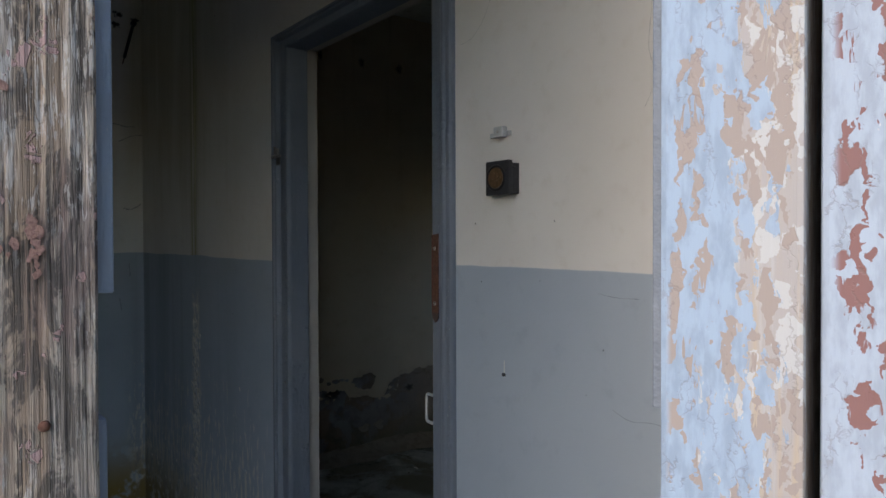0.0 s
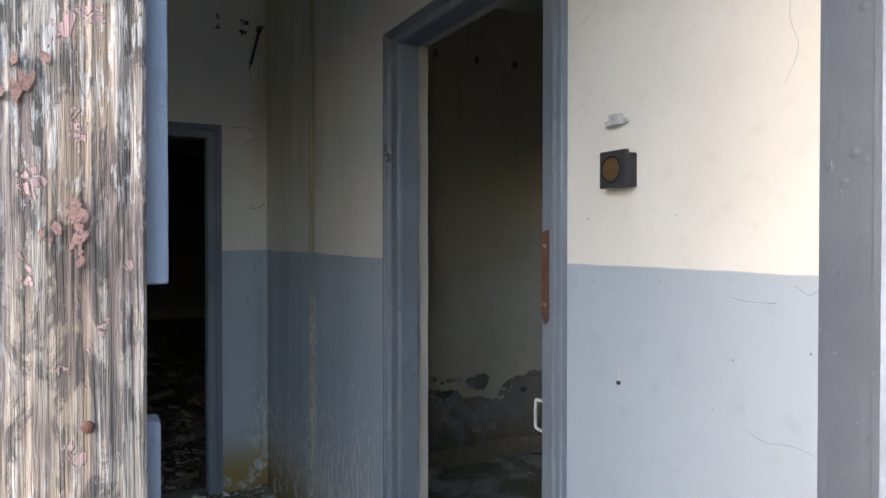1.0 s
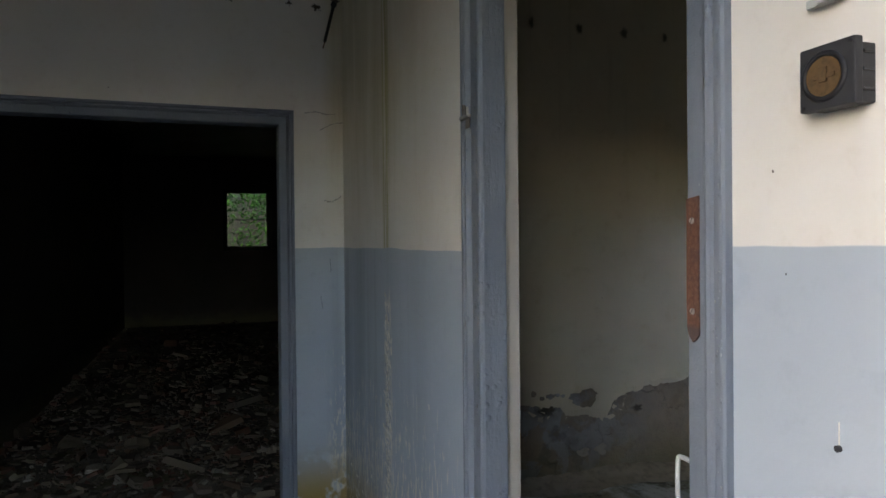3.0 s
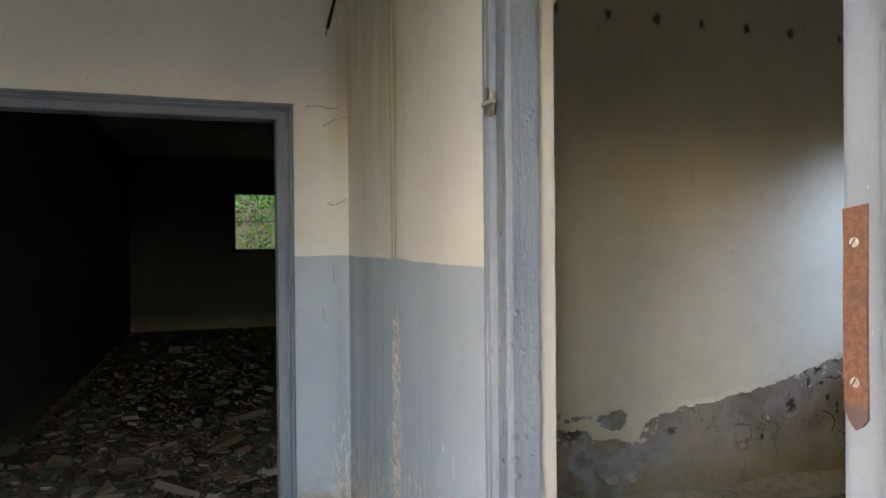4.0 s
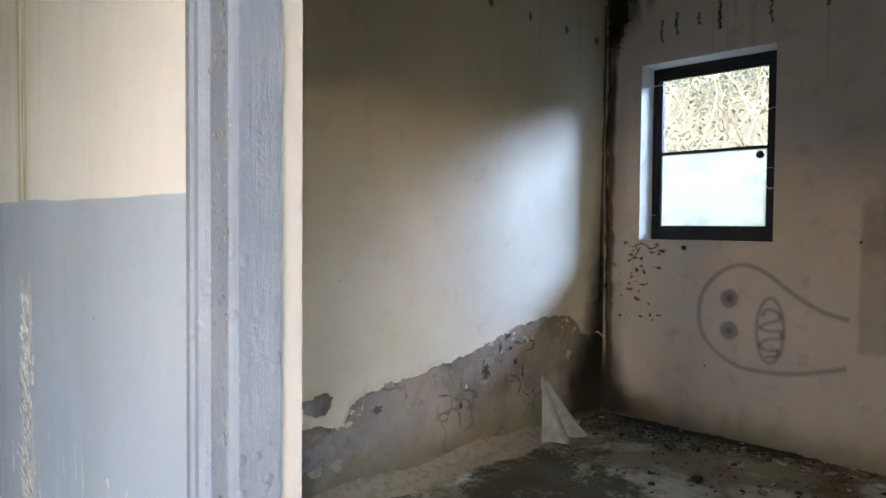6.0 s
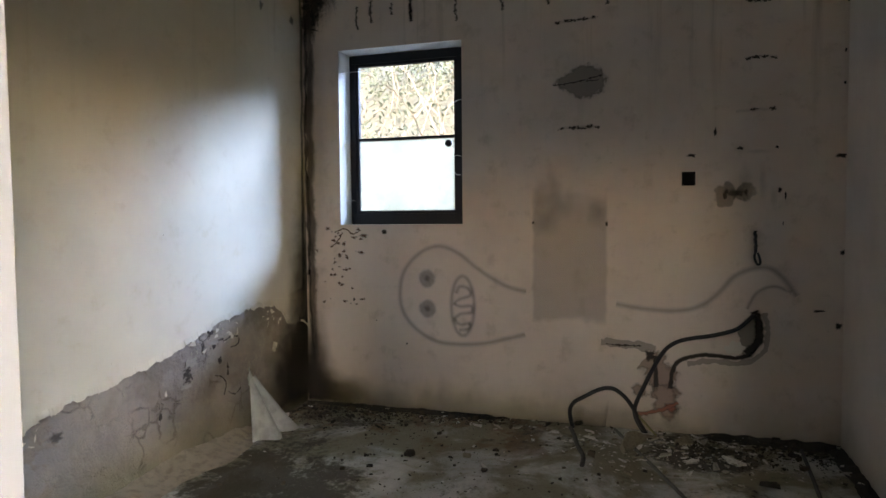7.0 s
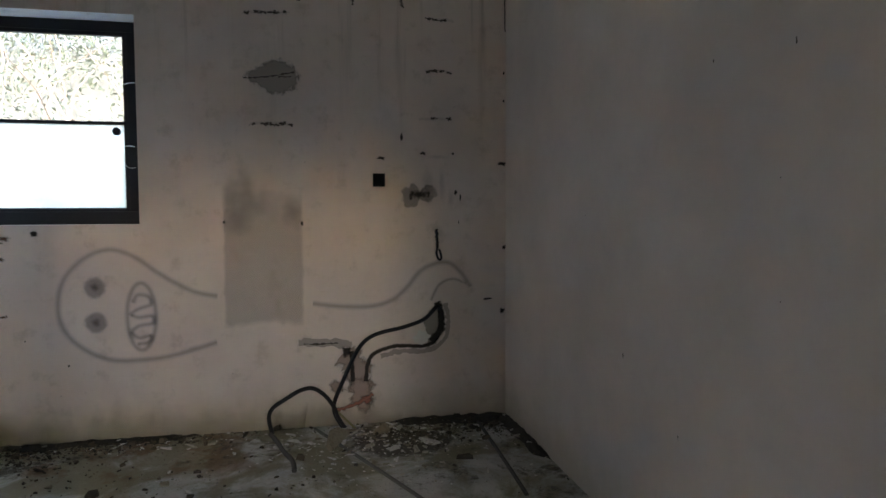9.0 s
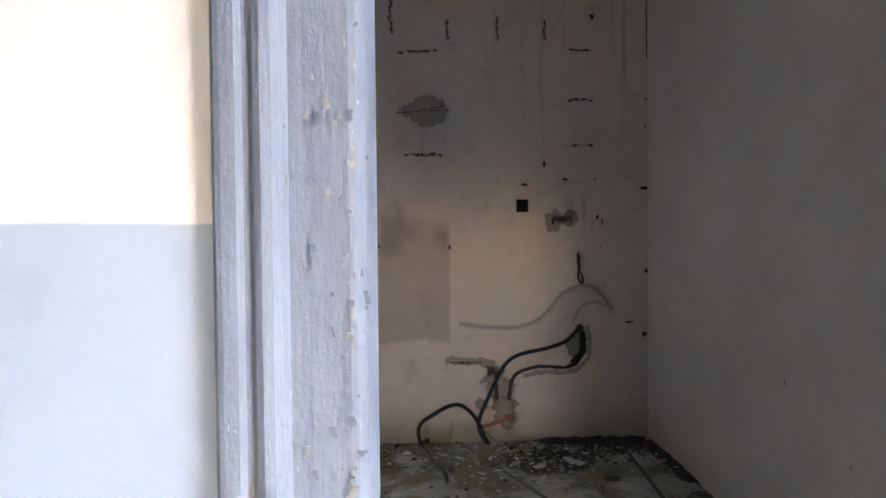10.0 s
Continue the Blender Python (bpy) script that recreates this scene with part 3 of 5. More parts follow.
out = [(y0, 1.458), (y1, 1.4545), (-0.9221, 1.42), (-0.9214, 1.36), (y1, 1.30), (-0.9226, 1.278), (-0.922, 1.264), (-0.927, 1.252), (-0.9345, 1.2435), (-0.942, 1.2485), (y0, 1.256), (-0.9468, 1.33)]
vs0, vs1 = [bm.verts.new((-0.0032, *p)) for p in out], [bm.verts.new((-0.0062, *p)) for p in out]
bm.faces.new(vs0), bm.faces.new(vs1)
for i in range(len(out)):
    j = (i + 1) % len(out)
    bm.faces.new([vs0[i], vs0[j], vs1[j], vs1[i]])
strap = part("hinge_strap", bm, RUST, frame_b, "rust-brown iron strap with two screws")
for z in (1.422, 1.289):
    screw((-0.0070, -0.9345, z), (-1, 0, 0), 0.0050, strap)
# pull loop on the same jamb
tube("pull_loop", [(0.010, -0.925, 1.058), (0.010, -0.888, 1.060), (0.010, -0.881, 1.058), (0.010, -0.878, 1.048), (0.010, -0.8775, 1.002), (0.010, -0.879, 0.993), (0.010, -0.886, 0.989), (0.010, -0.925, 0.990)], 0.0040, WHITEMETAL, frame_b, "white painted pull loop")
# small iron bolt on the other jamb
BOLTMAT = simple("flaking_bolt_paint", (0.30, 0.28, 0.25), 0.7, 0.2, grain=220, amount=0.8, relief=0.5)
bolt = part("bolt", solid(bmesh.new(), (-0.030, -0.086, 1.724), (-0.016, -0.026, 1.735), 0.004), BOLTMAT, frame_b, "small iron bolt with flaking pale paint")
part("bolt_pin", solid(bmesh.new(), (-0.028, -0.052, 1.736), (-0.020, -0.045, 1.764), 0.002), IRON, bolt)
part("bolt_pin", solid(bmesh.new(), (-0.026, -0.072, 1.736), (-0.018, -0.060, 1.756), 0.002), BOLTMAT, bolt)
part("plate", solid(bmesh.new(), (-0.0195, -0.078, 1.700), (-0.0165, -0.050, 1.724), 0.001), IRON, bolt)
for z in (1.679, 1.60, 0.32):
    part("keeper", solid(bmesh.new(), (-0.325, YA + 0.012, z), (-0.300, YA + 0.024, z + 0.03), 0.002), DARKGREY, frame_a, "dark keeper plate")


# ---- entrance: post and two leaves ----
post = thing("door_3", "grey-blue painted frame of the wide entrance", "door frame", kind="structure")
HEAD = 2.30
bm = bmesh.new()
solid(bm, (-0.012, -1.672, 0), (0.0, YF1 + 0.012, HEAD), 0.003)
solid(bm, (-0.032, YF0, 0), (0.0, -1.676, HEAD), 0.004)
part("jamb", bm, POSTPAINT, post)
bm = bmesh.new()
solid(bm, (-1.75, -1.672, 0), (-1.738, YF1 + 0.012, HEAD), 0.003)
solid(bm, (-1.75, YF0, 0), (-1.718, -1.676, HEAD), 0.004)
part("jamb", bm, POSTPAINT, post)
part("head", solid(bmesh.new(), (-1.718, YF0, 2.281), (-0.032, YF1 + 0.012, HEAD), 0.002), POSTPAINT, post)


def board(bm, lo, hi, step=0.006, seed=0.0, amp=0.0012):
    """An upright board with a worn, furrowed outer face (towards -y)."""
    nx = max(2, int((hi[0] - lo[0]) / step))
    nz = max(2, int((hi[2] - lo[2]) / 0.06))
    grid = []
    for j in range(nz + 1):
        row = []
        for i in range(nx + 1):
            x, z = lo[0] + (hi[0] - lo[0]) * i / nx, lo[2] + (hi[2] - lo[2]) * j / nz
            d = amp * noise.noise((x * 160 + seed, 0.3, z * 3.0)) + amp * 0.6 * noise.noise((x * 420 + seed, 2.3, z * 5))
            if i in (0, nx):
                d -= 0.0015
                x += 0.0012 * noise.noise((seed, 7, z * 14))
            row.append(bm.verts.new((x, lo[1] - d, z)))
        grid.append(row)
    back = [[bm.verts.new((row[k].co.x, hi[1], row[k].co.z)) for k in (0, -1)] for row in grid]
    for j in range(nz):
        for i in range(nx):
            bm.faces.new([grid[j][i], grid[j][i + 1], grid[j + 1][i + 1], grid[j + 1][i]])
        bm.faces.new([grid[j][0], grid[j + 1][0], back[j + 1][0], back[j][0]])
        bm.faces.new([grid[j][-1], grid[j + 1][-1], back[j + 1][1], back[j][1]])
        bm.faces.new([back[j][0], back[j][1], back[j + 1][1], back[j + 1][0]])
    bm.faces.new([*grid[0], back[0][1], back[0][0]]), bm.faces.new([*grid[-1], back[-1][1], back[-1][0]])
    return bm


FLAKES = ((-0.997, 1.50, 0.0025, 0.03, 8, 2.3), (-0.991, 1.556, 0.004, 0.008, 4, 1.9), (-0.959, 1.522, 0.006, 0.007, 8, 1.1), (-0.979, 1.54, 0.001, 0.002, 1, 1.4), (-0.935, 1.446, 0.004, 0.011, 15, 0.8), (-0.949, 1.443, 0.002, 0.003, 2, 0.8))
leaf1 = thing("door_leaf", "narrow fixed entrance leaf, bare weathered board outside, grey-blue strip behind", "door", group="entrance leaves")
part("board", board(bmesh.new(), (-1.115, -1.760, 0.0), (-0.8985, -1.737, 2.28), 0.0022, 1.0), WOOD, leaf1, "bleached, deeply grained board")
part("rebate_strip", solid(bmesh.new(), (-0.985, -1.7365, 1.408), (-0.884, -1.714, 2.28), 0.002), LEAFPAINT, leaf1, "grey-blue rebate strip, broken off at the lock")
part("rebate_strip", solid(bmesh.new(), (-0.985, -1.7365, 0.0), (-0.889, -1.714, 1.322), 0.003), LEAFPAINT, leaf1, "grey-blue lower rebate strip")
bm = bmesh.new()
bmesh.ops.create_uvsphere(bm, u_segments=12, v_segments=8, radius=0.0036, matrix=Matrix.Translation((-0.930, -1.7612, 1.329)) @ Matrix.Diagonal((1, 0.6, 1, 1)))
part("nail", bm, RUST, leaf1, "rusty nail head", True)

PINKPAINT = simple("old_pink_paint", (0.27, 0.155, 0.125), 0.8, grain=420, amount=0.85, relief=0.5)
rnd = random.Random(31)
for cx, cz, wide, tall, count, size in FLAKES:
    for _ in range(count):
        x, z, r = cx + rnd.gauss(0, wide), cz + rnd.gauss(0, tall), rnd.uniform(0.0014, 0.0042) * size
        x = min(max(x, -1.10), -0.906)
        bm = bmesh.new()
        tilt, n = rnd.uniform(-0.2, 0.2), rnd.choice((8, 9, 10))
        rim = [(math.cos(a) * r * rnd.uniform(0.45, 1.1), math.sin(a) * r * rnd.uniform(0.7, 2.0)) for a in (2 * math.pi * i / n for i in range(n))]
        back = [bm.verts.new((x + a, -1.7612, z + b)) for a, b in rim]
        face = [bm.verts.new((x + a * 1.04, -1.7622 - max(0.0, b * tilt + 0.0006), z + b * 1.04)) for a, b in rim]
        bm.faces.new(face)
        for i in range(n):
            bm.faces.new([face[i], face[(i + 1) % n], back[(i + 1) % n], back[i]])
        part("paint_flake", bm, PINKPAINT, leaf1, "curled flake of old pink paint")

# the other leaf stands ajar, hinged on the outside of the post
H2, P2 = Vector((0.015, -1.865, 0)), Vector((-0.902, -2.184, 0))
W2 = (P2 - H2).length
leaf2 = thing("door_leaf", "wooden entrance leaf standing ajar, peeling pale blue and red paint", "door", H2, math.degrees(math.atan2(P2.y - H2.y, P2.x - H2.x)), "entrance leaves")


def leaf_part(name, lo, hi, mat, label="", bev=0.001):
    return part(name, solid(bmesh.new(), lo, hi, bev), mat, leaf2, label)


leaf_part("inner_board", (0.0, 0.0, 0.03), (W2, 0.0194, 2.28), PEEL, "inner boards with peeling pale blue paint")
leaf_part("outer_board", (0.0, 0.0212, 0.03), (W2, 0.046, 2.28), PEELRED, "outer boards with peeling white and red paint")
leaf_part("rebate_strip", (W2 - 0.030, -0.0028, 1.417), (W2 - 0.006, -0.0004, 2.28), JOINERY, "skin of grey-blue paint, torn at the lock", 0.0003)


# ---- window of the small room ----
def window(name, label, axis, at, a0, a1, z0, z1, panes, bar, widths=(0.055, 0.055, 0.055, 0.055)):
    """A black two-light window set in its reveal. at: the plane of the frame's inner face; bar: height of the cross bar."""
    w = thing(name, label, "window", kind="structure")

    def box(lo, hi, b=0.003):
        lo, hi = ((lo[0], lo[1], lo[2]), (hi[0], hi[1], hi[2])) if axis == 0 else ((lo[1], lo[0], lo[2]), (hi[1], hi[0], hi[2]))
        return solid(bmesh.new(), lo, hi, b)

    k0, k1, kb, kt = widths
    part("window_frame", box((at, a0, z0), (at + 0.05, a1, z0 + kb)), BLACKFRAME, w)
    part("window_frame", box((at, a0, z1 - kt), (at + 0.05, a1, z1)), BLACKFRAME, w)
    part("window_frame", box((at, a0, z0 + kb), (at + 0.05, a0 + k0, z1 - kt)), BLACKFRAME, w)
    part("window_frame", box((at, a1 - k1, z0 + kb), (at + 0.05, a1, z1 - kt)), BLACKFRAME, w)
    s = 0.022
    p0, p1, q0, q1 = a0 + k0 + s, a1 - k1 - s, z0 + kb + s, z1 - kt - s
    part("sash", box((at + 0.008, a0 + k0, z0 + kb), (at + 0.04, a1 - k1, q0), 0.002), BLACKFRAME, w)
    part("sash", box((at + 0.008, a0 + k0, q1), (at + 0.04, a1 - k1, z1 - kt), 0.002), BLACKFRAME, w)
    part("sash", box((at + 0.008, a0 + k0, q0), (at + 0.04, p0, q1), 0.002), BLACKFRAME, w)
    part("sash", box((at + 0.008, p1, q0), (at + 0.04, a1 - k1, q1), 0.002), BLACKFRAME, w)
    part("glazing_bar", box((at + 0.01, p0, bar - 0.009), (at + 0.036, p1, bar + 0.009), 0.002), BLACKFRAME, w)
    for lo, hi, m, lab in ((q0, bar - 0.009, panes[0], "pane under a grey film of dust"), (bar + 0.009, q1, panes[1], "streaked clear pane")):
        p = part("pane", box((at + 0.022, p0, lo), (at + 0.026, p1, hi), 0), m, w, lab)
        p.visible_shadow = False
    return w


win = window("window_1", "black-painted two-light window in a deep reveal", 0, XG + 0.17, 0.553, 1.43, 1.252, 2.437, (GLASS_DUSTY, GLASS_CLEARER), 1.849, (0.085, 0.043, 0.075, 0.06))
COBWEB = simple("cobweb", (0.70, 0.70, 0.68), 0.7)
for pts in ([(XG + 0.02, 1.42, 2.29), (XG + 0.10, 1.38, 2.31), (XG + 0.165, 1.33, 2.325)], [(XG + 0.168, 0.66, 2.07), (XG + 0.10, 0.61, 2.075), (XG + 0.02, 0.56, 2.06)], [(XG + 0.168, 0.655, 1.60), (XG + 0.12, 0.63, 1.575), (XG + 0.06, 0.58, 1.58)], [(XG + 0.168, 0.655, 1.71), (XG + 0.12, 0.63, 1.715), (XG + 0.06, 0.58, 1.70)], [(XG + 0.168, 1.40, 1.42), (XG + 0.10, 1.41, 1.425), (XG + 0.04, 1.42, 1.42)]):
    tagged(tube("cobweb_thread", pts, 0.0022, COBWEB), "pale dusty cobweb thread across the window reveal", "cobweb", "cobwebs")
window("window_2", "small dark window far back in the store", 1, FAR + 0.06, -0.405, 0.443, 1.305, 2.43, (GLASS_STORE, GLASS_STORE), 1.868)


# ---- flaking paint on the bare render ----
EDGE = [(BX, 0.50), (1.02, 0.468), (1.22, 0.46), (1.26, 0.405), (1.40, 0.388), (1.53, 0.362), (1.57, 0.43), (1.61, 0.476), (1.77, 0.512), (1.88, 0.52), (2.07, 0.54), (2.18, 0.57), (2.38, 0.60), (2.60, 0.645), (2.79, 0.70), (3.09, 0.748), (3.39, 0.742), (3.50, 0.68), (3.57, 0.592), (3.77, 0.584), (XG, 0.53)]


def paint_edge(x):
    for (xa, za), (xb, zb) in zip(EDGE, EDGE[1:]):
        if xa <= x <= xb:
            z = za + (zb - za) * (x - xa) / (xb - xa)
            break
    return z + 0.012 * noise.noise((x * 9, 1.7, 0)) + 0.024 * noise.noise((round(x * 16) * 1.3, 4.1, 0)) + 0.014 * noise.noise((round(x * 43) * 1.7, 9.1, 0)) + 0.006 * noise.noise((x * 90, 8.0, 0))


bm = bmesh.new()
N = 620
low, high, back = [], [], []
for i in range(N + 1):
    x = BX + (XG - BX) * i / N
    z = paint_edge(x)
    lift = 0.009 + 0.022 * max(0.0, noise.noise((x * 6, 3.3, 9)))
    low.append(bm.verts.new((x, YL - lift, z)))
    high.append((bm.verts.new((x, YL - 0.004, z + 0.03)), bm.verts.new((x, YL - 0.004, TOP - 0.002))))
    back.append(bm.verts.new((x, YL - lift + 0.003, z + 0.001)))
for i in range(N):
    bm.faces.new([low[i], low[i + 1], high[i + 1][0], high[i][0]])
    bm.faces.new([high[i][0], high[i + 1][0], high[i + 1][1], high[i][1]])
    bm.faces.new([low[i], low[i + 1], back[i + 1], back[i]])
tagged(link_mesh("trim_paint_coat", bm, OLIVE), "coat of pale limewash flaking off along a ragged lower edge", "paint coat", kind="structure")


# ---- things on the hall walls ----
def disc(bm, at, out, r, depth, seg=28, r2=None):
    m = Matrix.Translation(at) @ Vector(out).to_track_quat("Z", "Y").to_matrix().to_4x4()
    bmesh.ops.create_cone(bm, cap_ends=True, segments=seg, radius1=r, radius2=r if r2 is None else r2, depth=depth, matrix=m)
    return bm


part("catch", disc(bmesh.new(), (XG + 0.184, 0.703, 1.80), (-1, 0, 0), 0.024, 0.018, 20), BLACK, win, "round black window catch")

sw = thing("switch_box", "old dark grey surface switch box with a stained amber dial", "switch", (0, -1.189, 1.572))
part("back_box", solid(bmesh.new(), (-0.034, -0.036, -0.040), (0.0, 0.036, 0.036), 0.003), DARKGREY, sw)
bm = bmesh.new()
solid(bm, (-0.052, -0.040, -0.042), (-0.0345, 0.040, 0.042), 0.003)
cover = part("cover", bm, DARKGREY, sw, "dark grey plastic cover")
bm = bmesh.new()
mt = Matrix.Translation((-0.0525, 0.003, 0.0)) @ Vector((-1, 0, 0)).to_track_quat("Z", "Y").to_matrix().to_4x4()
prof = [(0.026, 0.0), (0.026, 0.003), (0.028, 0.004), (0.031, 0.004), (0.033, 0.002), (0.033, 0.0)]
rings = [[bm.verts.new(mt @ Vector((r * math.cos(a), r * math.sin(a), h))) for r, h in prof] for a in (2 * math.pi * i / 40 for i in range(40))]
for i in range(40):
    for k in range(len(prof) - 1):
        bm.faces.new([rings[i][k], rings[(i + 1) % 40][k], rings[(i + 1) % 40][k + 1], rings[i][k + 1]])
part("rim", bm, BLACK, cover, "black ring", True)
dial = part("dial", disc(bmesh.new(), (-0.053, 0.003, 0.0), (-1, 0, 0), 0.0255, 0.002), AMBER, cover, "stained amber dial")
part("toggle", solid(bmesh.new(), (-0.0575, -0.003, -0.008), (-0.0535, 0.009, 0.012), 0.0015), AMBER, dial)
part("toggle", solid(bmesh.new(), (-0.0565, -0.014, -0.003), (-0.0535, 0.018, 0.003), 0.001), AMBER, dial)
for y, z in ((-0.034, 0.036), (0.034, -0.036)):
    part("screw", disc(bmesh.new(), (-0.0525, y, z), (-1, 0, 0), 0.003, 0.002, 10), BLACK, cover)
for z in (-0.025, 0.0, 0.022):
    part("rib", solid(bmesh.new(), (-0.030, -0.0385, z), (-0.006, -0.036, z + 0.004), 0.001), DARKGREY, sw)

for o in sw.children_recursive:
    o.data.transform(Matrix.Diagonal((0.66, 0.89, 0.85, 1)))

clip = thing("cable_clip", "translucent grey plastic cable clip on the cream wall", "clip", (0, -1.168, 1.669))
part("base", solid(bmesh.new(), (-0.006, -0.030, -0.006), (0.0, 0.030, 0.004), 0.001), CLEAR, clip)
part("saddle", solid(bmesh.new(), (-0.020, -0.022, -0.009), (-0.006, 0.006, 0.013), 0.002), CLEAR, clip)
part("tongue", solid(bmesh.new(), (-0.012, 0.006, -0.008), (-0.006, 0.026, 0.002), 0.001), CLEAR, clip)
part("pin", disc(bmesh.new(), (-0.0205, -0.008, 0.002), (-1, 0, 0), 0.003, 0.002, 10), STEEL, clip)

plug = thing("wall_plug", "small wall plug with a pale scrape above it", "wall plug", (0, -1.174, 1.154))
part("plug", disc(bmesh.new(), (-0.002, 0, 0), (-1, 0, 0), 0.004, 0.005, 12), DARKGREY, plug)
part("scrape", solid(bmesh.new(), (-0.0012, -0.0007, 0.004), (0.0, 0.0007, 0.030), 0.0003), LIME, plug, "pale scrape")


def ribbon(bm, pts, w, place, jag=0.0, seed=0.0, steps=8):
    """A flat stroke of width w through the points (a, b), set in space by place(a, b). u runs across it."""
    uv = bm.loops.layers.uv.verify()
    fine = []
    n = len(pts)
    for i in range(n - 1):
        p0, p1, p2, p3 = (Vector(pts[min(max(k, 0), n - 1)]) for k in (i - 1, i, i + 1, i + 2))
        for s in range(steps):
            t = s / steps
            fine.append(0.5 * (2 * p1 + (p2 - p0) * t + (2 * p0 - 5 * p1 + 4 * p2 - p3) * t * t + (3 * p1 - p0 - 3 * p2 + p3) * t ** 3))
    fine.append(Vector(pts[-1]))
    prev = None
    for i, p in enumerate(fine):
        d = (fine[min(i + 1, len(fine) - 1)] - fine[max(i - 1, 0)]).normalized()
        nrm = Vector((-d.y, d.x))
        k = 1 + jag * noise.noise((i * 0.9, seed, 1.5))
        k2 = 1 + jag * noise.noise((i * 0.9, seed + 9, 4.5))
        row = (bm.verts.new(place(*(p + nrm * w / 2 * k))), bm.verts.new(place(*(p - nrm * w / 2 * k2))))
        if prev:
            f = bm.faces.new([prev[0], prev[1], row[1], row[0]])
            for lp, u in zip(f.loops, (0, 1, 1, 0)):
                lp[uv].uv = (u, 0.5)
        prev = row
    return bm


def blot(bm, c, ra, rb, place, seed, rough=0.3, n=36, point=0.0):
    """An irregular flat patch round c."""
    uv = bm.loops.layers.uv.verify()
    vs = []
    for i in range(n):
        a = 2 * math.pi * i / n
        k = 1 + rough * noise.noise((math.cos(a) * 1.3 + seed, math.sin(a) * 1.3, seed)) + rough * 0.4 * noise.noise((math.cos(a) * 4 + seed, math.sin(a) * 4, seed + 3))
        thin = 1 - point * max(0.0, math.cos(a)) ** 0.8
        vs.append(bm.verts.new(place(c[0] + ra * k * math.cos(a), c[1] + rb * k * thin * math.sin(a))))
    m = bm.verts.new(place(*c))
    for i in range(n):
        f = bm.faces.new([vs[i], vs[(i + 1) % n], m])
        for lp, u in zip(f.loops, (0, 0, 0.5)):
            lp[uv].uv = (u, 0.5)
    return bm


def spray(name, c, strength, soft=0.5, grain=260, rag=0.35):
    """Paint or soot that thins out towards the sides of its stroke."""
    n = Nodes(name, 0.85, spec=0.15)
    n.color(c)
    t = n.t
    u = n.axis(0, t.nodes["Texture Coordinate"].outputs["UV"])
    side = n.calc("SUBTRACT", 0.5, n.calc("ABSOLUTE", n.calc("SUBTRACT", u, 0.5)))
    f = n.mul(n.step(n.add(side, n.mul(n.calc("SUBTRACT", n.noise(grain, 3), 0.5), rag)), 0.02, soft), strength)
    clear, m = t.nodes.new("ShaderNodeBsdfTransparent"), t.nodes.new("ShaderNodeMixShader")
    n.link(f, m.inputs[0])
    t.links.new(clear.outputs[0], m.inputs[1]), t.links.new(n.b.outputs[0], m.inputs[2])
    t.links.new(m.outputs[0], t.nodes["Material Output"].inputs[0])
    return n.m


SPRAY = spray("grey_spray_paint", (0.25, 0.25, 0.345), 0.42, 0.6)
SPRAYDARK = spray("dark_spray_paint", (0.17, 0.17, 0.24), 0.42, 0.6)
SPRAYSOFT = spray("thin_spray_paint", (0.25, 0.25, 0.34), 0.46, 0.2, 120, 0.25)
GOUGE = spray("dark_gouge", (0.08, 0.064, 0.05), 0.95, 0.36, 60, 1.5)
SCAR = spray("brown_scar", (0.10, 0.08, 0.06), 0.8, 0.45, 70, 1.0)
SCUFF = spray("brown_scuff", (0.24, 0.19, 0.14), 0.5, 0.5, 80, 0.9)
HOLE = spray("black_hole", (0.05, 0.042, 0.035), 0.95, 0.3, 90)
HAIR = spray("hairline_crack", (0.26, 0.235, 0.21), 0.6, 0.5, 400)
SMUDGE = spray("grey_smudge", (0.27, 0.225, 0.185), 0.18, 0.5, 40)
PATCHED = spray("grey_filler", (0.42, 0.37, 0.31), 0.7, 0.16, 30)
SOFTHOLE = spray("old_fixing_mark", (0.16, 0.13, 0.085), 0.7, 0.35, 60)
MOULDDEEP = spray("black_mould", (0.028, 0.023, 0.018), 0.93, 0.26, 50)
LOOSE = simple("loose_plaster", (0.40, 0.35, 0.28), 0.95, grain=30)
PINKISH = spray("pink_plaster_scar", (0.52, 0.39, 0.31), 0.75, 0.3, 40)
# brown mould, which also carries the painted shade beside the corner
MOULD = spray("brown_mould_shade", (0.10, 0.08, 0.06), 0.65, 0.4, 60)
BRICKRED = spray("brick_red_scar", (0.46, 0.20, 0.14), 0.75, 0.35, 40)
PANELMAT = spray("bare_grey_plaster", (0.40, 0.37, 0.34), 0.25, 0.35, 14, 0.3)
MOULDSHADE = spray("soft_mould_shade", (0.035, 0.028, 0.018), 0.88, 0.42, 9, 0.16)
DAMP = spray("green_damp", (0.34, 0.30, 0.13), 0.28, 0.45, 8, 0.3)
BROWNFILL = spray("brown_filler", (0.36, 0.29, 0.22), 0.5, 0.12, 30)
CHOPPED = spray("chopped_plaster", (0.50, 0.43, 0.37), 0.75, 0.12, 30)
on_g = lambda d: (lambda a, b: (XG - d, a, b))
on_a = lambda d: (lambda a, b: (a, YA - d, b))
on_b = lambda d: (lambda a, b: (-d, a, b))
on_l = lambda d: (lambda a, b: (a, YL - 0.004 - d, b))


def marks(name, label, category, mat, build, parent=None):
    ob = link_mesh(name, build(bmesh.new()), mat)
    if parent:
        ob.parent = parent
        return ob
    return tagged(ob, label, category)


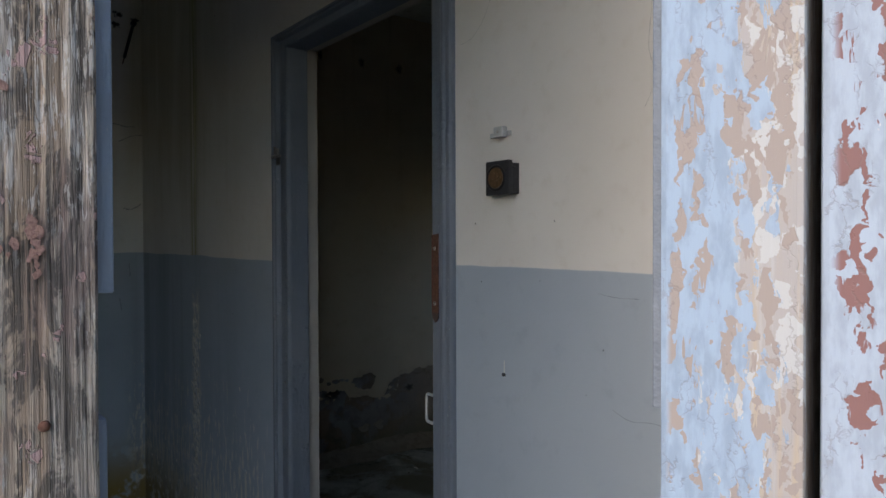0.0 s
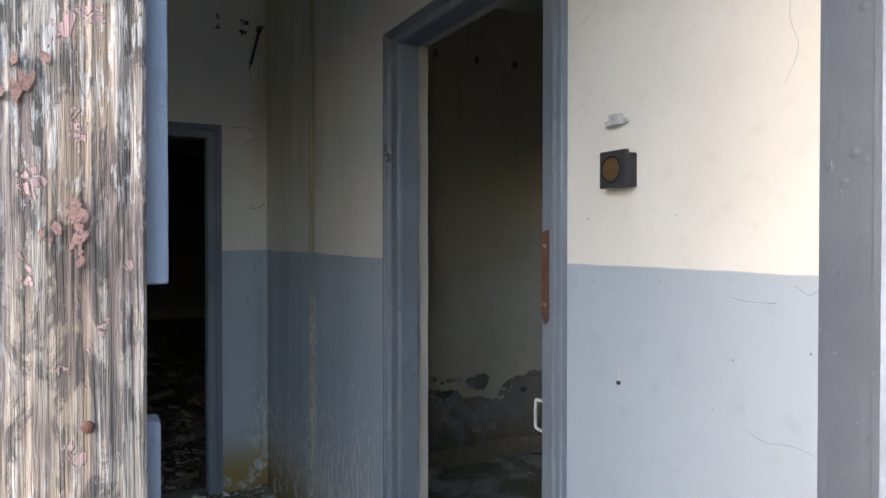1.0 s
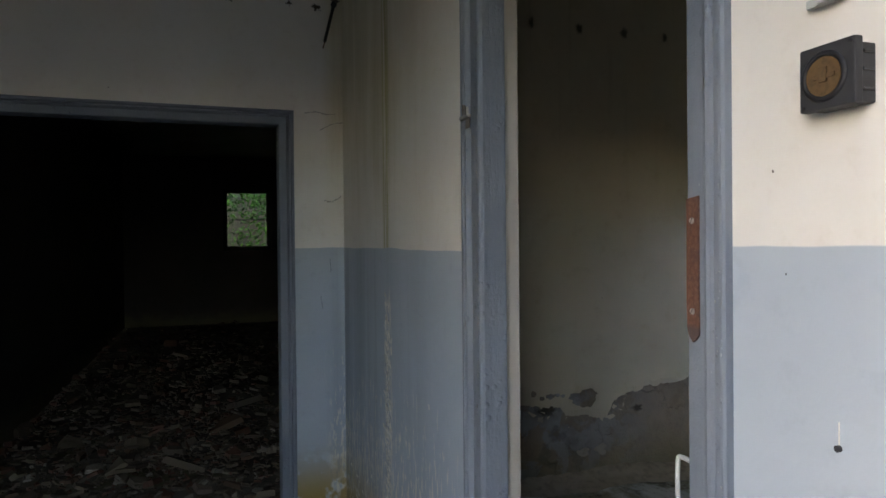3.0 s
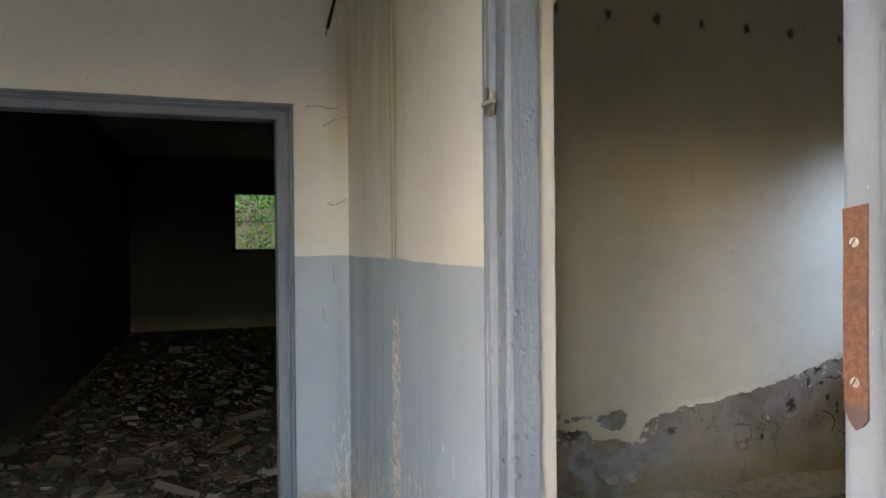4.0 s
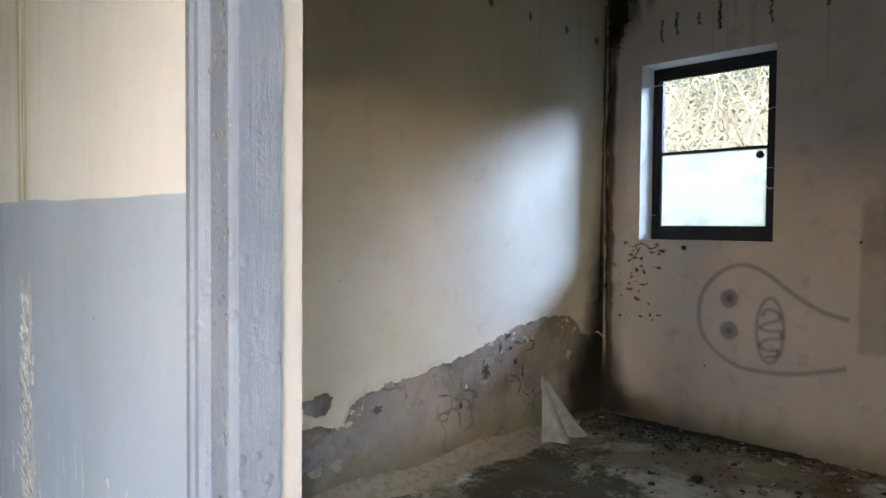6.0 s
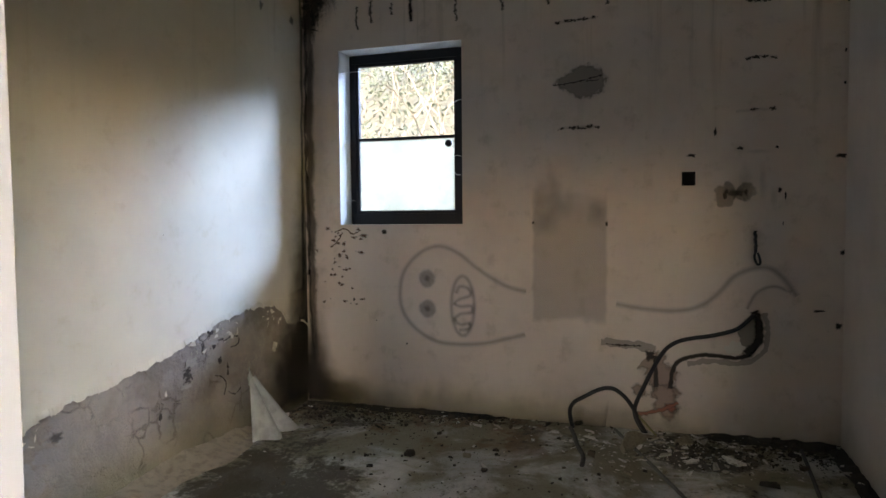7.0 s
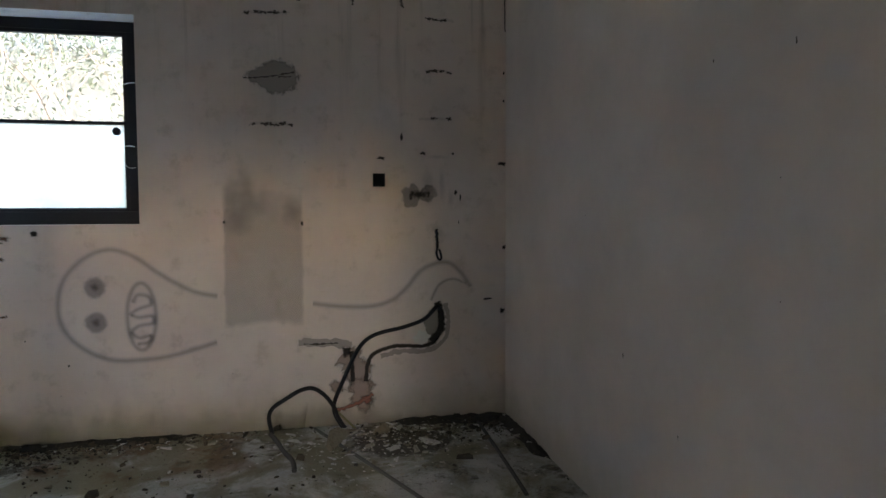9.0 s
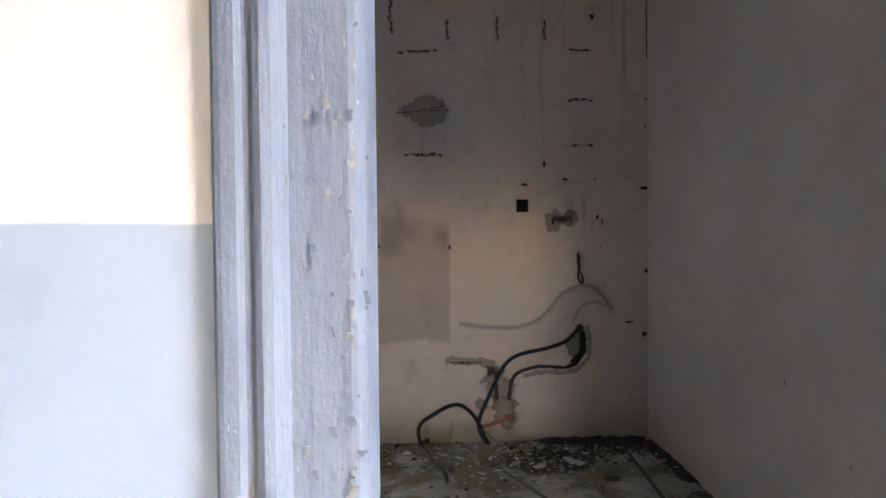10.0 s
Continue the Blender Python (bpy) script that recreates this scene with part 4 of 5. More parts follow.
# hairline cracks and drilled holes in the hall
for pts in ([(-1.03, 1.89), (-1.07, 1.897), (-1.11, 1.93), (-1.14, 1.98)], [(-1.53, 1.67), (-1.552, 1.72), (-1.538, 1.77), (-1.545, 1.85)], [(-1.46, 1.135), (-1.50, 1.122), (-1.55, 1.128), (-1.6, 1.118)], [(-1.55, 1.368), (-1.57, 1.355), (-1.585, 1.362), (-1.6, 1.358)], [(-1.43, 1.343), (-1.47, 1.338), (-1.52, 1.339)]):
    marks("crack", "hairline crack in the painted plaster", "crack", HAIR, lambda bm: ribbon(bm, pts, 0.0011, on_b(0.0008), 1.2, pts[0][0] * 7))
for y, z, r in ((-1.08, 1.48, 0.003), (-1.32, 1.48, 0.002), (-1.35, 1.62, 0.002), (-1.44, 1.24, 0.003), (-1.40, 1.15, 0.002), (-1.575, 1.27, 0.003), (0.42, 1.15, 0.004), (-1.28, 1.36, 0.003), (-1.1, 1.35, 0.0025)):
    marks("chip", "small dark chip in the paint", "chip", GOUGE, lambda bm: blot(bm, (y, z), r * 0.6, r * 0.9, on_b(0.0008), y * 9, 0.5, 12))
for x, z, a, b in ((-0.57, 2.64, 0.035, 0.035), (-0.27, 2.69, 0.016, 0.02), (-0.27, 2.63, 0.018, 0.02), (-0.12, 2.68, 0.03, 0.024), (-0.13, 2.62, 0.03, 0.024), (-0.035, 2.665, 0.03, 0.012)):
    marks("wall_hole", "crumbled fixing hole in the cream wall", "hole", GOUGE, lambda bm: blot(bm, (x, z), a, b, on_a(0.0012), x * 7, 0.4, 18))
for pts, w in (([(-0.20, 2.07), (-0.14, 2.08), (-0.09, 2.07), (-0.04, 2.075)], 0.008), ([(-0.12, 1.985), (-0.06, 2.02), (0.0, 2.03)], 0.006), ([(-0.1, 1.625), (-0.06, 1.617), (-0.01, 1.648)], 0.010), ([(-0.075, 1.32), (-0.07, 1.25)], 0.006), ([(-0.125, 1.13), (-0.115, 1.06)], 0.006)):
    marks("scuff", "faint brown scuff on the wall beside the corner", "scuff", SCUFF, lambda bm: ribbon(bm, pts, w, on_a(0.001), 1.4, pts[0][1] * 5))
hook = thing("wall_hook", "black iron hook hanging askew from a broken fixing", "hook", (-0.045, YA - 0.012, 2.635))
part("rod", solid(bmesh.new(), (-0.008, -0.008, -0.20), (0.008, 0.004, 0.0), 0.003), BLACK, hook)
hook.matrix_world = pose(-0.045, YA - 0.014, 2.635, 0, 14, 0)
part("tip", solid(bmesh.new(), (-0.003, -0.004, -0.235), (0.003, 0.001, -0.20), 0.001), RUST, hook)
part("plate", disc(bmesh.new(), (0, 0, 0.004), (0, -1, 0), 0.016, 0.008, 16), BLACK, hook)
# wires let into the plaster beside the corner, with the paint run over them
for i, (y, r) in enumerate(((0.845, 0.005), (0.872, 0.007), (0.905, 0.005), (0.935, 0.004))):
    tagged(tube("buried_cable", [(0.003, y + 0.01, 2.99), (0.0032, y, 2.5), (0.003, y + 0.004, 2.0), (0.0032, y - 0.004, 1.6), (0.006, y + 0.01, 1.39)], r, HALL), "cable run under the paint beside the corner", "cable", "buried cables")


# ---- marks on the window wall ----
def stroke(pts, w, label="line of grey spray paint on the plaster", mat=None, d=0.0014):
    return marks("spray_line", label, "graffiti", mat or SPRAY, lambda bm: ribbon(bm, pts, w, on_g(d)))


scrawl = thing("spray_scrawl", "faded grey spray-paint outline with two spots and a zigzag", "graffiti", (XG, 0.6, 0.79))


def scrawled(name, build, mat=SPRAY):
    ob = link_mesh(name, build(bmesh.new()), mat)
    ob.parent = scrawl
    ob.matrix_parent_inverse = Matrix.Translation((-XG, -0.6, -0.79))
    return ob


scrawled("outline", lambda bm: ribbon(bm, [(0.135, 0.825), (0.25, 0.851), (0.343, 0.896), (0.46, 0.97), (0.562, 1.05), (0.651, 1.096), (0.728, 1.109), (0.817, 1.083), (0.907, 1.016), (0.972, 0.921), (0.995, 0.812), (0.986, 0.702), (0.933, 0.603), (0.835, 0.521), (0.721, 0.473), (0.579, 0.465), (0.42, 0.478), (0.272, 0.514), (0.142, 0.551)], 0.058, on_g(0.0014)))
for c in ((0.802, 0.892), (0.80, 0.69)):
    scrawled("spot", lambda bm: blot(bm, c, 0.072, 0.074, on_g(0.0014), c[1], 0.1), SPRAYSOFT)
    scrawled("spot_core", lambda bm: blot(bm, (c[0], c[1] + 0.002), 0.024, 0.026, on_g(0.0022), c[1], 0.1), SPRAYDARK)
scrawled("oval", lambda bm: ribbon(bm, [(0.556 + 0.078 * math.cos(a), 0.719 + 0.195 * math.sin(a)) for a in (2 * math.pi * i / 16 for i in range(17))], 0.050, on_g(0.0014)))
scrawled("zigzag", lambda bm: ribbon(bm, [(0.60, 0.80), (0.575, 0.845), (0.52, 0.835), (0.505, 0.79), (0.57, 0.765), (0.61, 0.735), (0.57, 0.715), (0.50, 0.72), (0.495, 0.68), (0.57, 0.665), (0.61, 0.63), (0.57, 0.595), (0.51, 0.605), (0.52, 0.57), (0.58, 0.56)], 0.046, on_g(0.0018), steps=5))
stroke([(-0.419, 0.764), (-0.601, 0.739), (-0.786, 0.737), (-0.91, 0.775), (-1.0, 0.85), (-1.081, 0.946), (-1.186, 0.995), (-1.274, 0.993), (-1.345, 0.931), (-1.407, 0.842)], 0.058)
stroke([(-1.15, 0.76), (-1.203, 0.857), (-1.291, 0.893), (-1.38, 0.861)], 0.036)

rnd = random.Random(11)
for a, b, c, d in ((-0.055, 2.485, -0.295, 2.495), (-0.074, 1.842, -0.316, 1.836), (-1.142, 2.498, -1.303, 2.497), (-1.122, 2.185, -1.291, 2.182), (-1.078, 1.89, -1.29, 1.896)):
    scar = thing("chisel_scar", "broken row of dark chisel bites in the plaster", "scar", (XG, a, b))
    link_mesh("scrape", ribbon(bmesh.new(), [(0.0, 0.0), ((c - a) * 0.5, 0.004), (c - a, d - b)], 0.030, lambda p, q: (-0.0014, p, q), 0.6, b * 3), SMUDGE).parent = scar
    for k in range(6):
        if rnd.random() < 0.8:
            u = (k + 0.5 + rnd.gauss(0, 0.15)) / 6
            link_mesh("bite", blot(bmesh.new(), ((c - a) * u, (d - b) * u + rnd.gauss(0, 0.003)), rnd.uniform(0.018, 0.030), rnd.uniform(0.009, 0.015), lambda p, q: (-0.0020, p, q), b * 9 + k, 0.6, 14), GOUGE).parent = scar
for y, z0, z1, w in ((-0.004, 2.60, 2.82, 0.03), (-0.36, 2.567, 2.69, 0.028), (-0.677, 2.56, 2.71, 0.024), (-0.98, 2.56, 2.69, 0.028), (1.283, 2.564, 2.72, 0.028), (1.18, 2.60, 2.75, 0.03), (1.03, 2.64, 2.72, 0.03), (0.895, 2.585, 2.76, 0.034), (0.585, 2.557, 2.74, 0.03), (0.283, 2.595, 2.74, 0.03)):
    marks("chisel_scar", "dark upright chisel scar in the plaster", "scar", SCAR, lambda bm: ribbon(bm, [(y, z1), (y + 0.006, (z0 + z1) / 2), (y - 0.004, z0)], w, on_g(0.0014), 0.9, y * 3))
marks("chisel_scar", "dark round scar in the plaster", "scar", GOUGE, lambda bm: blot(bm, (-1.281, 2.714), 0.03, 0.024, on_g(0.0014), 2.0))


def filler(c, ra, rb, seed, label, rough=0.35, point=0.0):
    e = thing("filler_patch", label, "plaster patch", (XG, *c))
    o = link_mesh("filler", blot(bmesh.new(), (0, 0), ra, rb, lambda a, b: (-0.0016, a, b), seed, rough, 48, point), PATCHED)
    o.parent = e
    for p in ([(ra * 0.8, -0.012), (ra * 0.2, -0.002), (-ra * 0.1, 0.008), (-ra * 0.7, 0.03)], [(-ra * 0.2, 0.0), (-ra * 0.6, 0.004)], [(ra * 0.9, -0.01), (ra * 0.5, -0.012)]):
        o = link_mesh("slit", ribbon(bmesh.new(), p, 0.010, lambda a, b: (-0.0024, a, b), 1.0, p[0][0] * 9), GOUGE)
        o.parent = e
    return e


filler((-0.200, 2.118), 0.185, 0.122, 3.0, "pear-shaped patch of grey filler with dark slits", 0.06, 0.66)
bone = thing("filler_patch", "brownish patch of filler round a torn-out fixing", "plaster patch", (XG, -1.085, 1.425))
for nm, c, ra, rb, m, d in (("filler", (0.055, -0.004), 0.066, 0.084, BROWNFILL, 0.0016), ("filler", (-0.05, 0.008), 0.068, 0.062, BROWNFILL, 0.0020), ("slot", (0.008, 0.002), 0.068, 0.026, SOFTHOLE, 0.0026), ("hole", (0.058, 0.0), 0.015, 0.034, GOUGE, 0.0032), ("hole", (-0.052, 0.004), 0.012, 0.022, GOUGE, 0.0032)):
    ob = link_mesh(nm, blot(bmesh.new(), c, ra, rb, lambda a, b: (-d, a, b), c[0] * 30, 0.25, 30), m)
    ob.parent = bone
panel = link_mesh("bare_patch", bmesh.new(), PANELMAT)
bm = bmesh.new()
uv = bm.loops.layers.uv.verify()
grid = []
for k in range(29):
    y = 0.105 - 0.48 * k / 28
    foot, head = 0.612 + 0.03 * math.sin((y + 0.37) * 6.5) + 0.006 * noise.noise((y * 30, 0, 0)), 1.50 + 0.05 * noise.noise((y * 9, 3, 0))
    grid.append([(bm.verts.new((XG - 0.0012, y, foot + (head - foot) * j / 20)), 0.5 * min(1, k * 0.45, (28 - k) * 0.45, 0.12 + j * 0.5, (20 - j) * 0.17)) for j in range(21)])
for c0, c1 in zip(grid, grid[1:]):
    for j in range(20):
        ring = (c0[j], c1[j], c1[j + 1], c0[j + 1])
        f = bm.faces.new([v for v, _ in ring])
        for lp, (_, u) in zip(f.loops, ring):
            lp[uv].uv = (u, 0.5)
bm.to_mesh(panel.data)
bm.free()
tagged(panel, "tall rectangle of bare grey plaster where a cupboard hung", "plaster patch")
for c, ra, rb in (((0.05, 1.42), 0.07, 0.16), ((-0.06, 1.40), 0.09, 0.14), ((-0.03, 1.50), 0.08, 0.16), ((-0.30, 1.34), 0.07, 0.12), ((0.02, 1.27), 0.10, 0.10)):
    marks("soot_smudge", "brown smudge above the bare rectangle", "stain", SMUDGE, lambda bm: blot(bm, c, ra, rb, on_g(0.002 + ra * 0.004), c[0] * 8, 0.4))
for c, ra, rb in (((-1.13, 1.49), 0.05, 0.17), ((-1.22, 1.50), 0.03, 0.16), ((-1.28, 1.40), 0.03, 0.08), ((-1.19, 1.66), 0.11, 0.02)):
    marks("glue_smear", "grey smear where a fixing was torn off", "stain", SMUDGE, lambda bm: blot(bm, c, ra, rb, on_g(0.0026 + ra * 0.004), c[0] * 8, 0.4))
for c, ra, rb in (((-0.844, 1.648), 0.035, 0.012), ((-0.968, 1.777), 0.012, 0.035), ((-1.105, 1.68), 0.025, 0.012), ((-1.295, 1.68), 0.012, 0.010), ((-1.31, 1.44), 0.012, 0.02), ((-1.34, 1.41), 0.006, 0.03), ((-1.33, 1.25), 0.005, 0.015), ((-1.616, 1.621), 0.04, 0.016), ((-1.63, 1.09), 0.02, 0.018), ((-1.615, 0.68), 0.025, 0.022), ((-1.625, 2.192), 0.01, 0.014), ((-1.625, 2.015), 0.01, 0.014), ((-1.52, 0.76), 0.04, 0.008), ((-0.36, 1.25), 0.012, 0.018), ((0.09, 1.26), 0.01, 0.01), ((1.106, 1.204), 0.03, 0.02), ((1.336, 0.738), 0.012, 0.012), ((0.95, 0.45), 0.008, 0.008), ((1.17, 0.60), 0.006, 0.006)):
    marks("nail_hole", "dark hole picked in the plaster", "hole", HOLE, lambda bm: blot(bm, c, ra, rb, on_g(0.0034), c[1] * 6, 0.6, 16))
# rusty spatters below the window
SPAT = spray("brown_spatter", (0.17, 0.085, 0.055), 0.8, 0.35, 120, 0.9)
for i in range(46):
    c = (rnd.gauss(1.42, 0.09), rnd.uniform(0.7, 1.23))
    if c[0] < 1.64:
        s = rnd.uniform(0.004, 0.016)
        marks("spatter", "brown mould spot under the window", "stain", SPAT, lambda bm: blot(bm, c, s * rnd.uniform(0.7, 2.2), s, on_g(0.0014), i * 1.7, 0.9, 14))
for pts in ([(1.48, 1.20), (1.40, 1.225), (1.34, 1.19), (1.28, 1.215)], [(1.50, 1.10), (1.44, 1.16), (1.42, 1.20)]):
    marks("spatter_line", "thin dark mould line under the window", "stain", SPAT, lambda bm: ribbon(bm, pts, 0.012, on_g(0.0016), 1.3, pts[0][1]))
# holes high on the neighbouring wall
for i, x in enumerate((1.064, 1.37, 1.67, 1.961, 2.27, 2.58, 2.95, 3.34, 3.70)):
    marks("wall_hole", "crumbled fixing hole high on the pale wall", "hole", SOFTHOLE, lambda bm: blot(bm, (x, 2.63), 0.02 + 0.010 * (i % 3), 0.04, on_l(0.0012), i * 3.1, 0.5, 18))
for x, z, w in ((1.25, 1.78, 0.006), (1.62, 1.8, 0.0035), (2.21, 0.73, 0.006), (1.79, 0.52, 0.006), (2.6, 1.3, 0.003)):
    marks("wall_nick", "small dark nick in the blank wall", "nick", GOUGE, lambda bm: blot(bm, (x, z), w, w * 2.2, lambda a, b: (a, YD + 0.0012, b), x * 5, 0.4, 12))

jbox = thing("socket_box", "square black empty socket box in the plaster", "socket box", (XG, -0.827, 1.514))
bm = bmesh.new()
for lo, hi in (((-0.012, -0.037, -0.04), (0, -0.031, 0.04)), ((-0.012, 0.031, -0.04), (0, 0.037, 0.04)), ((-0.012, -0.031, -0.04), (0, 0.031, -0.034)), ((-0.012, -0.031, 0.034), (0, 0.031, 0.04))):
    solid(bm, lo, hi)
part("rim", bm, SOOT, jbox)
part("back", solid(bmesh.new(), (-0.003, -0.031, -0.034), (0, 0.031, 0.034)), SOOT, jbox)

# the cracked, mouldy corner beside the window, its shade painted in with the stains
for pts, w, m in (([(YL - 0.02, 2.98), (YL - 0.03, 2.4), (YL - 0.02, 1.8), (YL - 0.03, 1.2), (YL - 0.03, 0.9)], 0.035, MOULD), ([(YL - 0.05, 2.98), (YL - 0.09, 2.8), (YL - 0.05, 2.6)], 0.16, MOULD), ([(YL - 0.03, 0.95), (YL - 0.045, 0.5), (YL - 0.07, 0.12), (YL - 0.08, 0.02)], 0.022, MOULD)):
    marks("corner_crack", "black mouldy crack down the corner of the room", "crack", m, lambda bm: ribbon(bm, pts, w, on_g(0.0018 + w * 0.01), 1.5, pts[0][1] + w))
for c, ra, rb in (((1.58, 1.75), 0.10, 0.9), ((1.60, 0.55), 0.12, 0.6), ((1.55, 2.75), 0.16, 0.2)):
    marks("mould_stain", "brown mould stain and painted shade beside the corner", "stain", SMUDGE, lambda bm: blot(bm, c, min(ra, YL - 0.004 - c[0]), rb, on_g(0.0052 + ra * 0.003), c[1], 0.25))

# black ceiling mould; mould and painted shade down both sides of the corner
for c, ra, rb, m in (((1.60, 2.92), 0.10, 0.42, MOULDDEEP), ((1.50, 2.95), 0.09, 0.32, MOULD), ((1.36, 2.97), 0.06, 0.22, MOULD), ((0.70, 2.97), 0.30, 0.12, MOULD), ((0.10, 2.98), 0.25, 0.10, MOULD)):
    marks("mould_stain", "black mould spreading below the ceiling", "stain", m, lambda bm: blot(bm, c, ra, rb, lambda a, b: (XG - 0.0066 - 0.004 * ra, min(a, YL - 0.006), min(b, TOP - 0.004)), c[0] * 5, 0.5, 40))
marks("mould_stain", "brown band of mould and painted shade beside the corner", "stain", MOULD, lambda bm: ribbon(bm, [(YL - 0.055, 2.9), (YL - 0.06, 2.2), (YL - 0.055, 1.5), (YL - 0.06, 0.8), (YL - 0.06, 0.05)], 0.10, on_g(0.0098), 0.5, 2.0))
marks("corner_crack", "black crack where the two plaster walls part", "crack", HOLE, lambda bm: ribbon(bm, [(YD + 0.006, 2.99), (YD + 0.009, 2.7), (YD + 0.006, 2.45)], 0.010, on_g(0.0015), 0.6, 3.0))

# hollows and curling edges in the bare render, and the black corner
for c, ra, rb, m in (((2.57, 0.478), 0.045, 0.065, GOUGE), ((2.768, 0.662), 0.03, 0.03, GOUGE), ((2.70, 0.60), 0.02, 0.035, GOUGE), ((2.80, 0.585), 0.045, 0.016, GOUGE), ((2.86, 0.615), 0.04, 0.012, GOUGE), ((2.85, 0.50), 0.02, 0.035, GOUGE), ((2.92, 0.44), 0.012, 0.05, GOUGE), ((2.36, 0.30), 0.018, 0.03, GOUGE), ((1.32, 0.50), 0.07, 0.05, SOFTHOLE), ((1.15, 0.43), 0.08, 0.05, SOFTHOLE), ((1.75, 0.40), 0.05, 0.03, SOFTHOLE)):
    marks("render_hollow", "dark hollow broken into the bare render", "plaster scar", m, lambda bm: blot(bm, c, ra, rb, lambda a, b: (a, YL - 0.0015, b), c[0] * 5, 0.7, 24))
marks("bare_island", "patch of bare render where the paint has dropped out", "plaster scar", BARE, lambda bm: blot(bm, (1.385, 0.487), 0.10, 0.045, on_l(0.0016), 4.0, 0.55, 40))
for c, r in (((1.11, 0.505), 0.012), ((1.16, 0.515), 0.016), ((1.21, 0.52), 0.010), ((1.06, 0.535), 0.014), ((1.245, 0.512), 0.009)):
    marks("bare_island", "small chip of bare render in the paint", "plaster scar", BARE, lambda bm: blot(bm, c, r * 1.6, r, on_l(0.0016), c[0] * 7, 0.7, 14))
for c, ra, rb in (((2.60, 0.535), 0.05, 0.025), ((2.56, 0.415), 0.05, 0.012), ((2.80, 0.61), 0.04, 0.010), ((2.90, 0.635), 0.045, 0.010), ((1.375, 0.172), 0.045, 0.022), ((1.49, 0.178), 0.04, 0.026), ((1.10, 0.39), 0.02, 0.016)):
    marks("plaster_flake", "loose flake of pale plaster on the bare render", "plaster scar", LOOSE, lambda bm: blot(bm, c, ra, rb, lambda a, b: (a, YL - 0.004 - 0.25 * max(0.0, b - c[1] + rb * 0.3), b), c[0] * 3, 0.7, 18))
for pts in ([(2.88, 0.60), (2.96, 0.615), (3.03, 0.60), (3.02, 0.56), (2.95, 0.555)], [(2.80, 0.42), (2.86, 0.40), (2.90, 0.35), (2.88, 0.29)], [(2.92, 0.30), (2.98, 0.27), (3.04, 0.29)]):
    marks("crack", "crack in the bare render", "crack", GOUGE, lambda bm: ribbon(bm, pts, 0.012, lambda a, b: (a, YL - 0.0018, b), 1.2, pts[0][0]))
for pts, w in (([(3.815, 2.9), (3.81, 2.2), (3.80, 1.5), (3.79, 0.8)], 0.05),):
    marks("mould_stain", "black mould and painted shade up the corner of the room", "stain", MOULD, lambda bm: ribbon(bm, pts, w, on_l(0.004 + 0.02 * w), 0.6, w * 9))
# mould at the corner's foot, with the window reveal's shade painted in
for c, ra, rb, m, seed in (((3.82, 0.16), 0.62, 0.66, MOULDSHADE, 3.0), ((3.83, 0.15), 0.62, 0.55, MOULDSHADE, 8.0), ((3.83, 0.70), 0.32, 1.1, MOULDSHADE, 5.0)):
    marks("mould_stain", "soft black mould and painted shade at the foot of the corner", "stain", m, lambda bm: blot(bm, c, ra, rb, lambda a, b: (min(a, 3.837), YL - 0.0085 - 0.0004 * seed, max(b, -0.01)), seed, 0.25, 48))
for c, ra, rb, m, seed in (((YL - 0.012, 0.10), 0.28, 0.60, MOULDSHADE, 5.0), ((YL - 0.012, 0.05), 0.60, 0.26, MOULDSHADE, 6.0)):
    marks("mould_stain", "brown mould and painted shade at the foot of the window wall", "stain", m, lambda bm: blot(bm, c, ra, rb, lambda a, b: (XG - 0.0070 - 0.0004 * seed, min(a, YL - 0.011), max(b, -0.01)), seed, 0.25, 48))
marks("damp_stain", "yellowish green damp along the foot of the plaster", "stain", DAMP, lambda bm: ribbon(bm, [(1.5, 0.0), (1.1, 0.01), (0.7, 0.02), (0.3, 0.0), (-0.05, -0.02), (-0.35, -0.06)], 0.46, on_g(0.0112), 0.35, 4.0))
marks("damp_stain", "faint yellowish damp under the cables", "stain", DAMP, lambda bm: ribbon(bm, [(-0.15, 0.0), (-0.4, 0.03), (-0.7, 0.0), (-0.95, -0.04)], 0.30, on_g(0.0118), 0.35, 6.0))
# chased channels and loose cables
for pts, w in (([(-0.65, 0.46), (-0.652, 0.36), (-0.655, 0.27)], 0.035), ([(-0.736, 0.267), (-0.745, 0.36), (-0.79, 0.44), (-0.932, 0.481), (-1.095, 0.473), (-1.176, 0.51), (-1.216, 0.62), (-1.198, 0.735)], 0.034)):
    marks("wall_chase", "dark ragged channel cut for cables", "channel", HOLE, lambda bm: ribbon(bm, pts, w, on_g(0.0030), 0.3, pts[0][0]))
marks("wall_chase", "deep dark hole where the cables leave the wall", "channel", HOLE, lambda bm: ribbon(bm, [(-1.19, 0.75), (-1.215, 0.68), (-1.212, 0.58), (-1.15, 0.50)], 0.060, on_g(0.0036), 0.3, 4.0))
marks("plaster_slot", "shallow grey slot chopped in the plaster", "channel", CHOPPED, lambda bm: ribbon(bm, [(-0.33, 0.53), (-0.5, 0.52), (-0.65, 0.50)], 0.055, on_g(0.0022), 0.8, 6.0))
marks("plaster_slot", "dark line in the shallow slot", "channel", GOUGE, lambda bm: ribbon(bm, [(-0.36, 0.517), (-0.47, 0.512), (-0.57, 0.516)], 0.012, on_g(0.0032), 1.2, 7.0))
marks("wall_hole", "dark hole at the end of the slot", "hole", HOLE, lambda bm: blot(bm, (-0.616, 0.462), 0.035, 0.045, on_g(0.0042), 3.3, 0.4))
